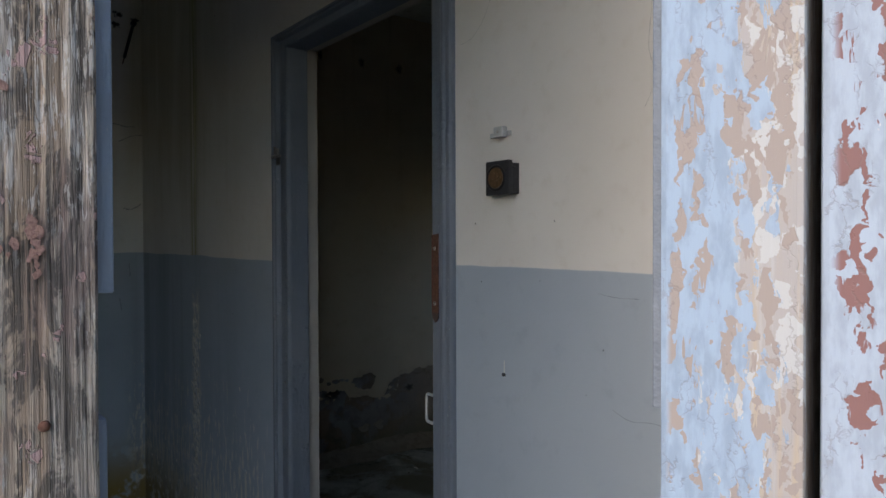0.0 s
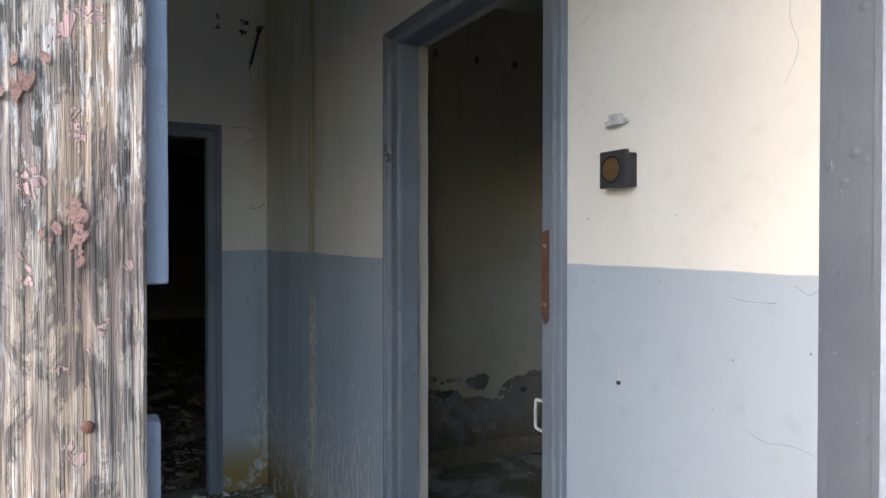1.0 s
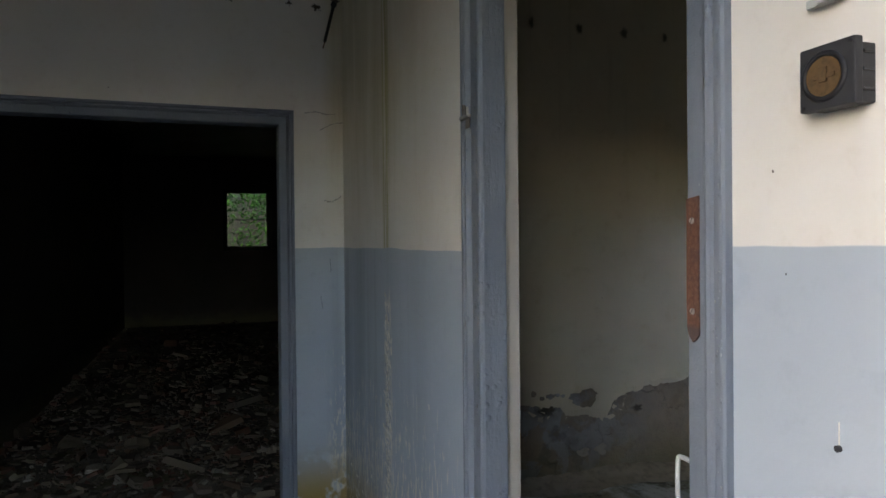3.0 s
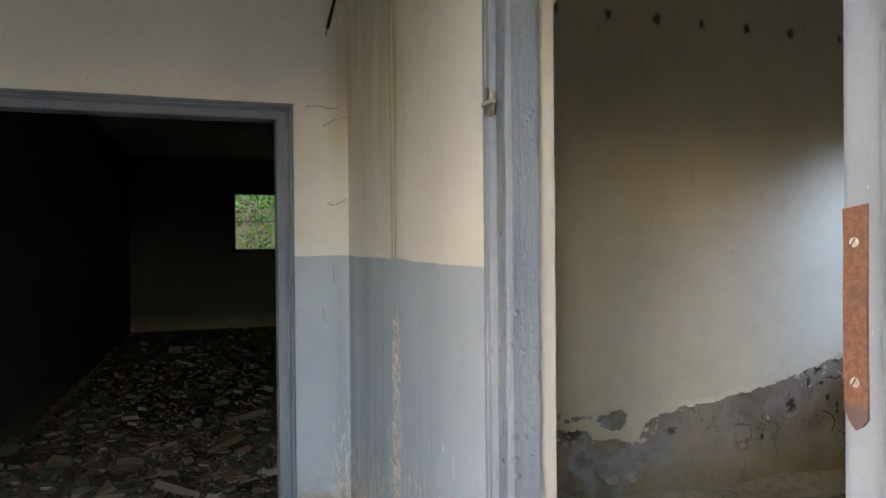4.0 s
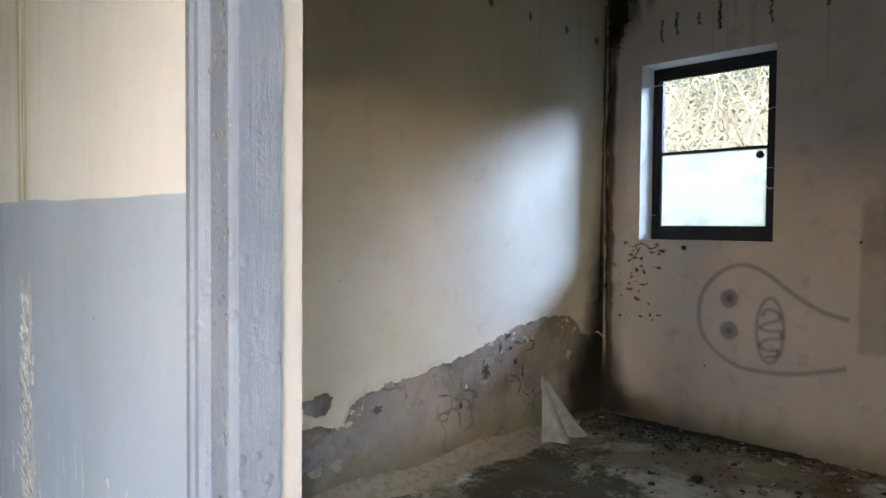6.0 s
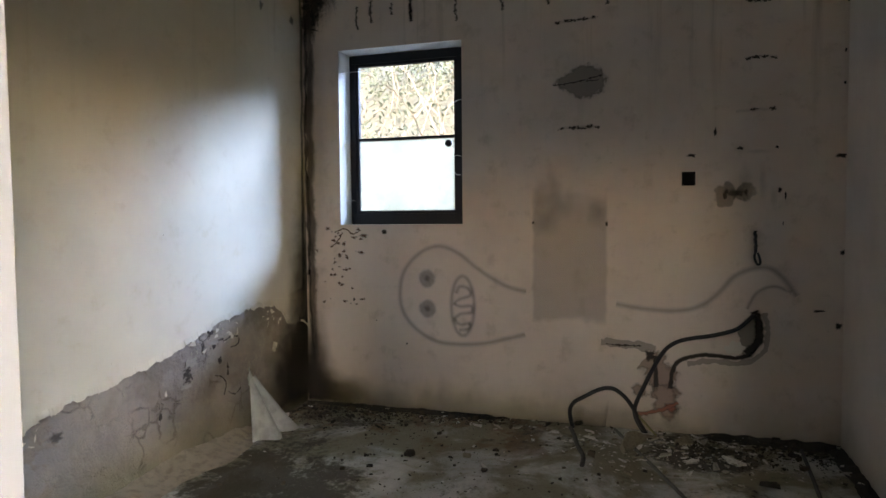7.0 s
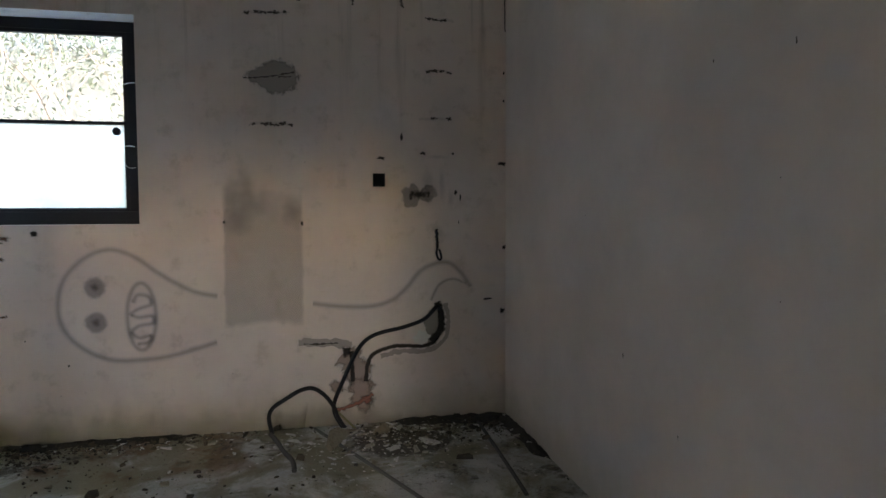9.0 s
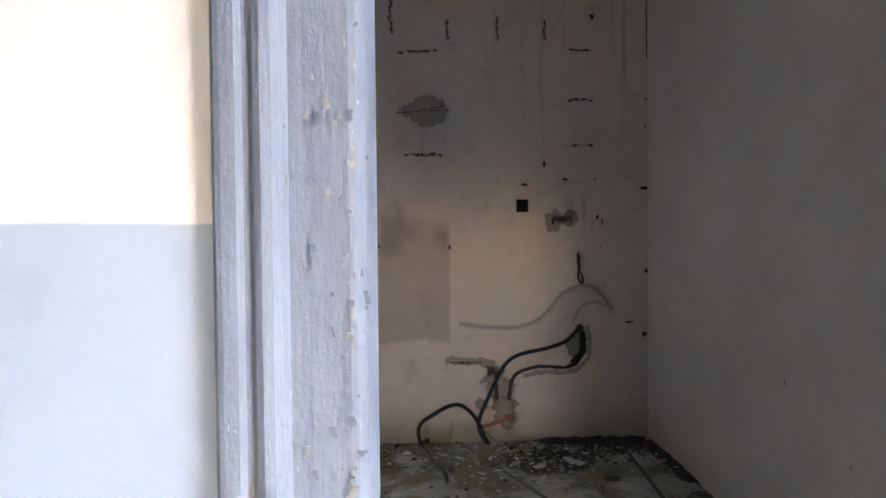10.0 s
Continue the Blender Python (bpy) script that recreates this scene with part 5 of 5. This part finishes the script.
for c, ra, rb, m in (((-0.70, 0.20), 0.10, 0.14, PINKISH), ((-0.555, 0.24), 0.05, 0.05, PINKISH), ((-0.735, 0.155), 0.055, 0.04, BRICKRED)):
    marks("plaster_scar", "broken plaster showing pink brick", "plaster scar", m, lambda bm: blot(bm, c, ra, rb, on_g(0.0012 + 0.01 * rb if m is PINKISH else 0.0042), c[0] * 4, 0.5))
marks("plaster_scar", "thin red scrape running down to the rubble", "plaster scar", BRICKRED, lambda bm: ribbon(bm, [(-0.78, 0.185), (-0.70, 0.14), (-0.60, 0.105), (-0.54, 0.10)], 0.034, on_g(0.0046), 0.7, 3.0))
marks("plaster_scar", "pinkish plaster laid bare round the channels", "plaster scar", PINKISH, lambda bm: ribbon(bm, [(-0.60, 0.45), (-0.68, 0.36), (-0.70, 0.20)], 0.20, on_g(0.0013), 0.5, 5.0))
marks("plaster_scar", "hollow of broken plaster inside the bend of the channel", "plaster scar", PATCHED, lambda bm: blot(bm, (-1.165, 0.60), 0.075, 0.13, on_g(0.0026), 2.7, 0.35))
marks("plaster_scar", "crumbled lip along the channel", "plaster scar", CHOPPED, lambda bm: ribbon(bm, [(-1.24, 0.74), (-1.26, 0.62), (-1.23, 0.50), (-1.12, 0.445), (-0.95, 0.445), (-0.83, 0.42)], 0.032, on_g(0.0022), 0.8, 8.0))
marks("plaster_flake", "torn flap of pale plaster in the channel", "plaster scar", LIME, lambda bm: blot(bm, (-1.09, 0.525), 0.05, 0.04, lambda a, b: (XG - 0.006 - 0.1 * abs(a + 1.09), a, b), 2.2, 0.6))
off = lambda pts, d: [(XG - k, a, b) for (a, b), k in zip(pts, d)]
tagged(tube("cable", off([(-1.205, 0.70), (-1.19, 0.735), (-1.15, 0.69), (-1.096, 0.642), (-1.0, 0.612), (-0.933, 0.595), (-0.85, 0.582), (-0.77, 0.56), (-0.70, 0.51), (-0.64, 0.40), (-0.585, 0.28), (-0.54, 0.18), (-0.53, 0.12), (-0.55, 0.06), (-0.585, 0.005)], [0.0, 0.02, 0.03, 0.04, 0.04, 0.04, 0.04, 0.045, 0.05, 0.055, 0.06, 0.06, 0.06, 0.06, 0.05]), 0.0125, BLACK), "thick black cable drooping from the wall to the floor", "cable", "loose cables")
tagged(tube("cable", off([(-0.60, 0.0), (-0.565, 0.05), (-0.54, 0.13), (-0.49, 0.21), (-0.43, 0.262), (-0.385, 0.272), (-0.32, 0.255), (-0.24, 0.205), (-0.175, 0.168), (-0.15, 0.12), (-0.152, 0.06), (-0.17, 0.0)], [0.05, 0.07, 0.08, 0.09, 0.1, 0.1, 0.1, 0.1, 0.1, 0.09, 0.08, 0.08]), 0.0125, BLACK), "thick black cable arching up from the floor", "cable", "loose cables")
tagged(tube("cable", [(XG - 0.07, -0.545, 0.12), (XG - 0.09, -0.60, 0.06), (XG - 0.12, -0.66, 0.012)], 0.007, simple("yellow_green_wire", (0.23, 0.22, 0.10), 0.5)), "thin yellowish earth wire beside the cables", "cable", "loose cables")
tagged(tube("cable", [(XG - 0.004, -1.186, 1.2), (XG - 0.012, -1.19, 1.14), (XG - 0.014, -1.192, 1.10), (XG - 0.016, -1.18, 1.06), (XG - 0.016, -1.20, 1.01), (XG - 0.016, -1.222, 1.03), (XG - 0.014, -1.20, 1.085)], 0.007, BLACK), "short knotted end of black cable", "cable", "loose cables")
marks("wall_chase", "dark slit above the knotted cable", "channel", HOLE, lambda bm: ribbon(bm, [(-1.186, 1.21), (-1.19, 1.15), (-1.192, 1.09)], 0.026, on_g(0.003), 0.6, 9.0))
tagged(tube("cable", [(3.72, -0.16, 0.012), (3.6, -0.20, 0.012), (3.4, -0.24, 0.012), (3.25, -0.30, 0.012), (3.12, -0.30, 0.010)], 0.013, simple("dusty_cable", (0.10, 0.095, 0.085), 0.8)), "dusty cable lying on the floor", "cable", "loose cables")
tagged(tube("conduit", [(3.78, -0.42, 0.006), (3.3, -0.62, 0.006), (2.8, -0.82, 0.006), (2.3, -1.02, 0.006)], 0.009, simple("dusty_conduit", (0.13, 0.125, 0.11), 0.85)), "thin dusty conduit along the floor", "conduit", "floor conduits")
tagged(tube("conduit", [(3.70, -1.42, 0.006), (3.2, -1.40, 0.006), (2.6, -1.36, 0.006)], 0.010, simple("dusty_conduit_dark", (0.10, 0.095, 0.085), 0.85)), "thin dusty conduit beside the blank wall", "conduit", "floor conduits")


# ---- dirt, chips and rubble ----
def chips(name, label, spots, count, size, mat, seed, flat=0.22, z0=0.0, category="debris"):
    """Many small broken flakes lying about the spots (x, y, spread x, spread y, share)."""
    rnd = random.Random(seed)
    verts, faces = [], []
    total = sum(s[4] for s in spots)
    for _ in range(count):
        r = rnd.uniform(0, total)
        for s in spots:
            r -= s[4]
            if r <= 0:
                break
        x, y = rnd.gauss(s[0], s[2]), rnd.gauss(s[1], s[3])
        x, y = min(max(x, s[5]), s[6]), min(max(y, s[7]), s[8])
        k = rnd.choice((4, 5, 5, 6))
        w = size * math.exp(rnd.gauss(-0.3, 0.6))
        h = w * flat * rnd.uniform(0.5, 1.5)
        q = Euler((rnd.gauss(0, 0.25), rnd.gauss(0, 0.25), rnd.uniform(0, 6.3))).to_matrix()
        ang = sorted(rnd.uniform(0, 6.28) for _ in range(k))
        ring = [(math.cos(a) * w * rnd.uniform(0.7, 1.2), math.sin(a) * w * rnd.uniform(0.5, 0.9)) for a in ang]
        b = len(verts)
        lift = z0 + h * 0.5 + w * 0.15
        for zz, kk in ((-h / 2, 1.0), (h / 2, 0.88)):
            verts.extend(Vector((x, y, lift)) + q @ Vector((a * kk, c * kk, zz)) for a, c in ring)
        faces.append(tuple(b + i for i in reversed(range(k))))
        faces.append(tuple(b + k + i for i in range(k)))
        faces.extend((b + i, b + (i + 1) % k, b + k + (i + 1) % k, b + k + i) for i in range(k))
    me = bpy.data.meshes.new(name)
    me.from_pydata(verts, [], faces)
    me.materials.append(mat)
    return tagged(new(name, me), label, category, kind="stuff")


def chip_mat(name, *cols):
    n = Nodes(name, 0.92, spec=0.1)
    r = n.geo.outputs["Random Per Island"]
    c = cols[0]
    for i, k in enumerate(cols[1:]):
        c = n.mix(n.step(r, (i + 1) / len(cols) - 0.01, (i + 1) / len(cols) + 0.01), c, k)
    c = n.mix(n.mul(n.step(n.noise(60, 5), 0.45, 0.7), 0.5), c, (0.12, 0.10, 0.07))
    n.color(c)
    return n.bump(n.noise(120, 4), 0.4, 0.002).m


CHIP = chip_mat("plaster_chips", (0.60, 0.57, 0.50), (0.44, 0.41, 0.33), (0.66, 0.64, 0.58), (0.26, 0.23, 0.16))
DIRT = chip_mat("black_dirt", (0.06, 0.05, 0.038), (0.11, 0.09, 0.06), (0.05, 0.043, 0.033))
RUBBLE = chip_mat("rubble", (0.16, 0.13, 0.09), (0.11, 0.09, 0.065), (0.20, 0.165, 0.115), (0.13, 0.085, 0.055), (0.08, 0.065, 0.05), (0.14, 0.115, 0.085), (0.30, 0.265, 0.21), (0.17, 0.09, 0.06))
box_c = (BX + 0.1, XG - 0.02, YD + 0.02, YL - 0.05)
chips("plaster_chips", "pale plaster chips scattered over the room floor", [(3.55, -0.75, 0.16, 0.35, 5, *box_c), (3.3, -0.9, 0.3, 0.4, 3, *box_c), (2.6, 0.0, 0.9, 1.0, 2, *box_c), (3.7, 0.6, 0.06, 0.6, 1, *box_c)], 1000, 0.012, CHIP, 21)
chips("plaster_chips", "larger broken plaster pieces on the room floor", [(3.62, -0.72, 0.10, 0.30, 5, *box_c), (3.2, -0.6, 0.4, 0.6, 2, *box_c)], 40, 0.030, CHIP, 22)
chips("black_dirt", "black crumbs of dirt gathered along the wall", [(3.74, 0.9, 0.06, 0.5, 4, *box_c), (3.6, 1.3, 0.14, 0.3, 4, *box_c), (3.65, -1.25, 0.16, 0.25, 5, *box_c), (2.9, 0.6, 0.7, 0.7, 2, *box_c)], 3200, 0.007, DIRT, 23, 0.6)
chips("black_dirt", "dark clods of dirt scattered over the room floor", [(3.2, 0.5, 0.45, 0.6, 4, *box_c), (2.9, -0.3, 0.5, 0.6, 3, *box_c)], 170, 0.0095, DIRT, 28, 0.6)
st = (-2.0, 2.1, 1.95, 11.0)
chips("rubble", "broken plaster and brick rubble covering the store floor", [(-0.9, 3.0, 0.8, 0.9, 5, *st), (-0.9, 5.0, 1.1, 1.6, 3, *st), (-0.8, 7.5, 1.2, 2.0, 2, *st)], 7600, 0.024, RUBBLE, 24, 0.4, -0.02)
chips("rubble", "larger slabs of fallen plaster among the rubble", [(-1.3, 3.4, 0.6, 0.9, 3, *st), (-0.8, 4.6, 0.9, 1.4, 2, *st), (-0.4, 8.0, 1.0, 1.5, 1, *st)], 130, 0.048, RUBBLE, 25, 0.25, 0.0)
hl = (-2.2, -0.02, -1.5, 1.76)
chips("plaster_chips", "crumbs of paint and plaster at the foot of the hall wall", [(-0.08, 1.5, 0.08, 0.3, 3, *hl), (-0.1, 0.6, 0.06, 0.5, 2, *hl), (-0.3, 1.7, 0.3, 0.05, 2, *hl)], 260, 0.016, CHIP, 26)


def heap(name, label, x0, x1, y_wall, depth, height, mat, seed, along="x", sgn=-1):
    """A low bank of fallen plaster against a wall."""
    bm = bmesh.new()
    n, m = 90, 12
    rows = []
    for i in range(n + 1):
        t = i / n
        a = x0 + (x1 - x0) * t
        w = depth * (0.55 + 0.45 * noise.noise((a * 1.7, seed, 0)) + 0.12 * noise.noise((a * 7, seed, 2))) * min(1, 9 * t, 9 * (1 - t)) + 0.01
        row = []
        for j in range(m + 1):
            s = j / m
            z = height * (1 - s) ** 1.4 * (0.75 + 0.5 * noise.noise((a * 2.2, s * 2, seed))) * min(1, 9 * t + 0.05, 9 * (1 - t) + 0.05) + 0.012 * noise.noise((a * 16, s * 5, seed)) * (1 - s) - 0.004 * s
            d = y_wall + sgn * w * s
            row.append(bm.verts.new((a, d, z) if along == "x" else (d, a, z)))
        rows.append(row)
    for r0, r1 in zip(rows, rows[1:]):
        for j in range(m):
            bm.faces.new([r0[j], r0[j + 1], r1[j + 1], r1[j]])
    return tagged(link_mesh(name, bm, mat, True), label, "debris", kind="stuff")


SAND = simple("fallen_plaster", (0.36, 0.30, 0.22), 0.95, grain=22, amount=0.6, relief=0.6)
SOIL = simple("black_soil", (0.055, 0.047, 0.034), 0.95, grain=30, amount=0.5, relief=0.7)
heap("plaster_bank", "low sandy bank of fallen plaster along the flaking wall", 0.5, 3.25, YL, 0.30, 0.085, SAND, 3.0)
heap("soil_bank", "black dirt drifted into the corner below the window", 0.25, YL, XG, 0.22, 0.014, SOIL, 5.0, "y")
heap("soil_bank", "black dirt drifted into the far corner", YD + 0.002, -0.9, XG, 0.30, 0.022, SOIL, 7.0, "y")
heap("soil_bank", "black dirt along the blank wall", 3.0, XG, YD, 0.20, 0.02, SOIL, 8.0, "x", 1)


# curled flakes that still hang on below the ragged edge of the paint
rnd = random.Random(77)
verts, faces = [], []
for _ in range(45):
    x = rnd.choice((rnd.uniform(1.0, 1.7), rnd.uniform(2.2, 3.5), rnd.uniform(2.6, 3.4)))
    z = paint_edge(x) - abs(rnd.gauss(0, 0.07)) + 0.012
    s = 0.014 * math.exp(rnd.gauss(0, 0.5))
    q = Euler((rnd.uniform(0.1, 0.9), rnd.gauss(0, 0.9), rnd.gauss(0, 0.3))).to_matrix()
    k = rnd.choice((4, 5, 6))
    ring = [q @ Vector((math.cos(a) * s * rnd.uniform(0.6, 1.3), -0.004, math.sin(a) * s * rnd.uniform(0.5, 1.1) - s * 0.5)) for a in sorted(rnd.uniform(0, 6.28) for _ in range(k))]
    b = len(verts)
    for d in (0.0, 0.002):
        verts.extend((x + v.x, min(YL - 0.002, YL - 0.006 + v.y * 0.9 + d), max(0.03, z + v.z)) for v in ring)
    faces.append(tuple(b + i for i in range(k)))
    faces.append(tuple(b + k + i for i in reversed(range(k))))
    faces.extend((b + i, b + (i + 1) % k, b + k + (i + 1) % k, b + k + i) for i in range(k))
me = bpy.data.meshes.new("paint_flakes")
me.from_pydata(verts, [], faces)
me.materials.append(OLIVE)
tagged(new("paint_flakes", me), "curled flakes of paint on the bare render", "paint flakes", kind="stuff")

def wall_flakes(name, label, count, seed, spot, mat):
    """Upright curls of lifting paint; spot(rnd) gives (point, outward, size)."""
    rnd = random.Random(seed)
    verts, faces = [], []
    for _ in range(count):
        p, out, s = spot(rnd)
        side = Vector((0, 0, 1)).cross(out)
        h, w, curl = s * rnd.uniform(0.8, 2.6), s * rnd.uniform(0.3, 0.6), s * rnd.uniform(0.1, 0.5)
        lean = rnd.gauss(0, 0.25)
        b = len(verts)
        for k, (a, lift) in enumerate(((-0.5, 0.15), (-0.1, 0.3), (0.25, 0.7), (0.5, 1.0))):
            ww = w * (0.5 + rnd.random() * 0.8)
            base = p + Vector((0, 0, a * h)) + side * (a * h * lean) + out * (0.0015 + curl * lift)
            verts.extend((base - side * ww, base + side * ww))
        faces.extend((b + 2 * i, b + 2 * i + 1, b + 2 * i + 3, b + 2 * i + 2) for i in range(3))
    me = bpy.data.meshes.new(name)
    me.from_pydata(verts, [], faces)
    me.materials.append(mat)
    ob = tagged(new(name, me), label, "paint flakes", kind="stuff")
    ob.modifiers.new("thickness", "SOLIDIFY").thickness = 0.0008
    return ob


FLAKE = chip_mat("lifted_paint", (0.74, 0.72, 0.65), (0.62, 0.60, 0.53), (0.46, 0.48, 0.52), (0.76, 0.72, 0.62))
wall_flakes("paint_flakes", "column of curling pale paint flakes beside the corner", 480, 3, lambda r: (Vector((0, r.gauss(0.88, 0.022), r.triangular(0.2, 1.22, 0.7))), Vector((-1, 0, 0)), r.uniform(0.006, 0.017)), FLAKE)
wall_flakes("paint_flakes", "scattered curls of paint low on the hall wall", 260, 4, lambda r: (Vector((0, r.uniform(0.25, 1.7), abs(r.gauss(0, 0.28)) + 0.04)), Vector((-1, 0, 0)), r.uniform(0.003, 0.009)), FLAKE)
BLISTER = chip_mat("blistered_paint", (0.24, 0.265, 0.30), (0.32, 0.33, 0.34), (0.17, 0.19, 0.22))
JAMBFLAKE = chip_mat("lifted_joinery_paint", (0.19, 0.215, 0.255), (0.15, 0.17, 0.205), (0.24, 0.26, 0.29), (0.28, 0.28, 0.27))
wall_flakes("paint_flakes", "blistered and lifting paint along the door jamb", 170, 5, lambda r: (Vector((-0.0036, r.choice((r.uniform(-0.105, -0.045), r.gauss(-0.092, 0.004))), r.triangular(0.6, 2.15, 1.35))), Vector((-1, 0, 0)), r.uniform(0.0014, 0.0052)), JAMBFLAKE)
wall_flakes("paint_flakes", "blistered paint on the edge of the door frame", 60, 6, lambda r: (Vector((-0.0165, -1.009 + r.uniform(0.001, 0.014), r.triangular(0.5, 1.48, 1.2))), Vector((-1, 0, 0)), r.uniform(0.0008, 0.0022)), BLISTER)

# crumpled white sheet leaning on the wall
bm = bmesh.new()
g = []
for i in range(19):
    row = []
    for j in range(13):
        s, t = i / 18, j / 12
        base = Vector((2.93 + 0.40 * s, 1.52 - 0.05 * math.sin(s * 3.1), 0.006))
        tip = Vector((3.05 + 0.03 * s, 1.655, 0.37 - 0.05 * s))
        p = base.lerp(tip, t)
        p += Vector((0.02 * math.sin(s * 17 + t * 2), 0.045 * math.sin(s * 13 + 1 + t) * (1 - 0.7 * t), 0.02 * math.sin(s * 21 + t * 5) * t + 0.05 * (0.5 + 0.5 * math.sin(s * 9)) * t * (1 - s)))
        p.y = min(p.y, YL - 0.03)
        row.append(bm.verts.new(p))
    g.append(row)
for i in range(18):
    for j in range(12):
        bm.faces.new([g[i][j], g[i + 1][j], g[i + 1][j + 1], g[i][j + 1]])
sheet = tagged(link_mesh("plastic_sheet", bm, simple("white_sheet", (0.37, 0.375, 0.34), 0.6, grain=12, amount=0.6), True), "crumpled dirty white plastic sheet leaning on the wall", "sheet")
sol = sheet.modifiers.new("thickness", "SOLIDIFY")
sol.thickness = 0.002


# ---- outside ----
def ground():
    bm = bmesh.new()
    xs = [-400, -120, -40, -15, -6, -3, 0, 2, 4.5, 6, 7, 8, 9, 10, 11, 12, 13, 14, 16, 20, 30, 60, 150, 400]
    ys = [-400, -120, -40, -15, -8, -4, -2, 0, 2, 4, 6, 8, 10, 12, 13, 14, 15, 16, 17, 18, 20, 25, 40, 120, 400]
    # steep rise behind the store, added to keep sky off the ivy
    bank = lambda x, y: min(4.9, max(0.0, (x - 6.0) * 0.62)) + min(7.0, max(0.0, (y - 12.6) * 2.2)) + 0.15 * noise.noise((x * 0.7, y * 0.7, 0)) * (1 if x > 5 or y > 12.5 else 0)
    g = [[bm.verts.new((x, y, -0.2 + bank(x, y))) for x in xs] for y in ys]
    for j in range(len(ys) - 1):
        for i in range(len(xs) - 1):
            bm.faces.new([g[j][i], g[j][i + 1], g[j + 1][i + 1], g[j + 1][i]])
    return tagged(link_mesh("ground", bm, EARTH, True), "earth round the house, rising to a bank", "ground", kind="structure")


ground()


def foliage(name, label, spots, count, size, mat, seed):
    """A tangle of many small leaves round the given spots (centre, radii), on a few thin stems."""
    rnd = random.Random(seed)
    verts, faces = [], []
    for _ in range(count):
        c, r = spots[rnd.randrange(len(spots))]
        p = Vector((rnd.gauss(0, 0.5) * r[0] + c[0], rnd.gauss(0, 0.5) * r[1] + c[1], max(-0.1, rnd.gauss(0, 0.5) * r[2] + c[2])))
        q = Euler((rnd.uniform(-1.2, 1.2), rnd.uniform(-1.2, 1.2), rnd.uniform(0, 6.3))).to_matrix()
        s = size * rnd.uniform(0.5, 1.4)
        k = len(verts)
        for a, b, h in ((-1, 0, 0), (0, -0.42, 0.12), (1, 0, -0.1), (0, 0.42, 0.12)):
            verts.append(p + q @ Vector((a * s, b * s, h * s)))
        faces.append((k, k + 1, k + 2, k + 3))
    me = bpy.data.meshes.new(name)
    me.from_pydata(verts, [], faces)
    me.materials.append(mat)
    return tagged(new(name, me), label, "shrubs", kind="stuff")


rnd = random.Random(4)
bank_spots = [((rnd.uniform(7.5, 13.5), rnd.uniform(-5, 11), 0), (0.9, 0.9, 0.7)) for _ in range(110)]
bank_spots = [((c[0], c[1], min(4.9, (c[0] - 6) * 0.62) + rnd.uniform(0.0, 0.6)), r) for c, r in bank_spots]
foliage("bank_shrubs", "pale green shrubs and saplings on the bank", bank_spots, 44000, 0.042, LEAVES, 5)
verts, faces = [], []
for i in range(90):
    x, y = rnd.uniform(6.5, 11.5), rnd.uniform(-3, 7)
    p, d = Vector((x, y, (x - 6) * 0.57)), Vector((rnd.gauss(0, 0.35), rnd.gauss(0, 0.6), 1.0))
    r = rnd.uniform(0.010, 0.024)
    for k in range(7):
        q = p + d * 0.38
        d = (d + Vector((rnd.gauss(0, 0.2), rnd.gauss(0, 0.25), -0.16))).normalized()
        b = len(verts)
        for c, rr in ((p, r), (q, r * 0.85)):
            verts.extend(c + Vector((math.cos(a) * rr, math.sin(a) * rr, 0)) for a in (0, 2.1, 4.2))
        faces.extend((b + j, b + (j + 1) % 3, b + 3 + (j + 1) % 3, b + 3 + j) for j in range(3))
        p, r = q, r * 0.85
me = bpy.data.meshes.new("saplings")
me.from_pydata(verts, [], faces)
me.materials.append(BARK)
tagged(new("saplings", me), "thin arching twigs on the bank", "twigs", kind="stuff")
rear = [((rnd.uniform(-4, 4.5), 12.5 + i * 0.03, 0.4 + (i % 12) * 0.45), (0.8, 0.35, 0.6)) for i in range(60)]
foliage("rear_shrubs", "dense green ivy and shrubs behind the store", rear, 34000, 0.05, DARKLEAVES, 6)
# crowns added overhead, out of view, to dim the ivy behind the store
shade_canopy = [((rnd.uniform(-7, 9), rnd.uniform(12.2, 20), rnd.uniform(6.0, 9.0)), (1.6, 1.5, 0.9)) for _ in range(70)]


def tree(x, y, h, spots, seed):
    """An unseen tree added for shade: leaning trunk, a few limbs, loose crown."""
    t = thing("tree", "broad-leaved tree, unseen, added to shade the back of the store", "tree", (x, y, 2.0), group="trees behind the store")
    rnd = random.Random(seed)
    part_tube = lambda nm, pts, r: tube(nm, [Vector(p) - Vector((x, y, 2.0)) for p in pts], r, BARK, t)
    part_tube("trunk", [(x, y, 1.8), (x + 0.1, y - 0.1, h * 0.5), (x - 0.1, y - 0.4, h)], 0.13)
    for k in range(4):
        a = rnd.uniform(0, 6.3)
        part_tube("limb", [(x, y - 0.2, h * 0.6 + k * 0.5), (x + math.cos(a) * 1.2, y + math.sin(a) * 1.2 - 0.3, h * 0.8 + k * 0.4), (x + math.cos(a) * 2.4, y + math.sin(a) * 2.2 - 0.4, h + k * 0.2)], 0.05)
    c = foliage("crown", "", spots, 5000, 0.16, DARKLEAVES, seed)
    del c["kind"], c["category"]
    c.parent = t
    c.matrix_parent_inverse = t.matrix_world.inverted()


for i, (x, y) in enumerate(((-4.5, 16.0), (-0.5, 17.0), (3.5, 16.2), (7.5, 17.0))):
    tree(x, y, 6.4, [s for s in shade_canopy if abs(s[0][0] - x) < 2.6] or shade_canopy, 40 + i)
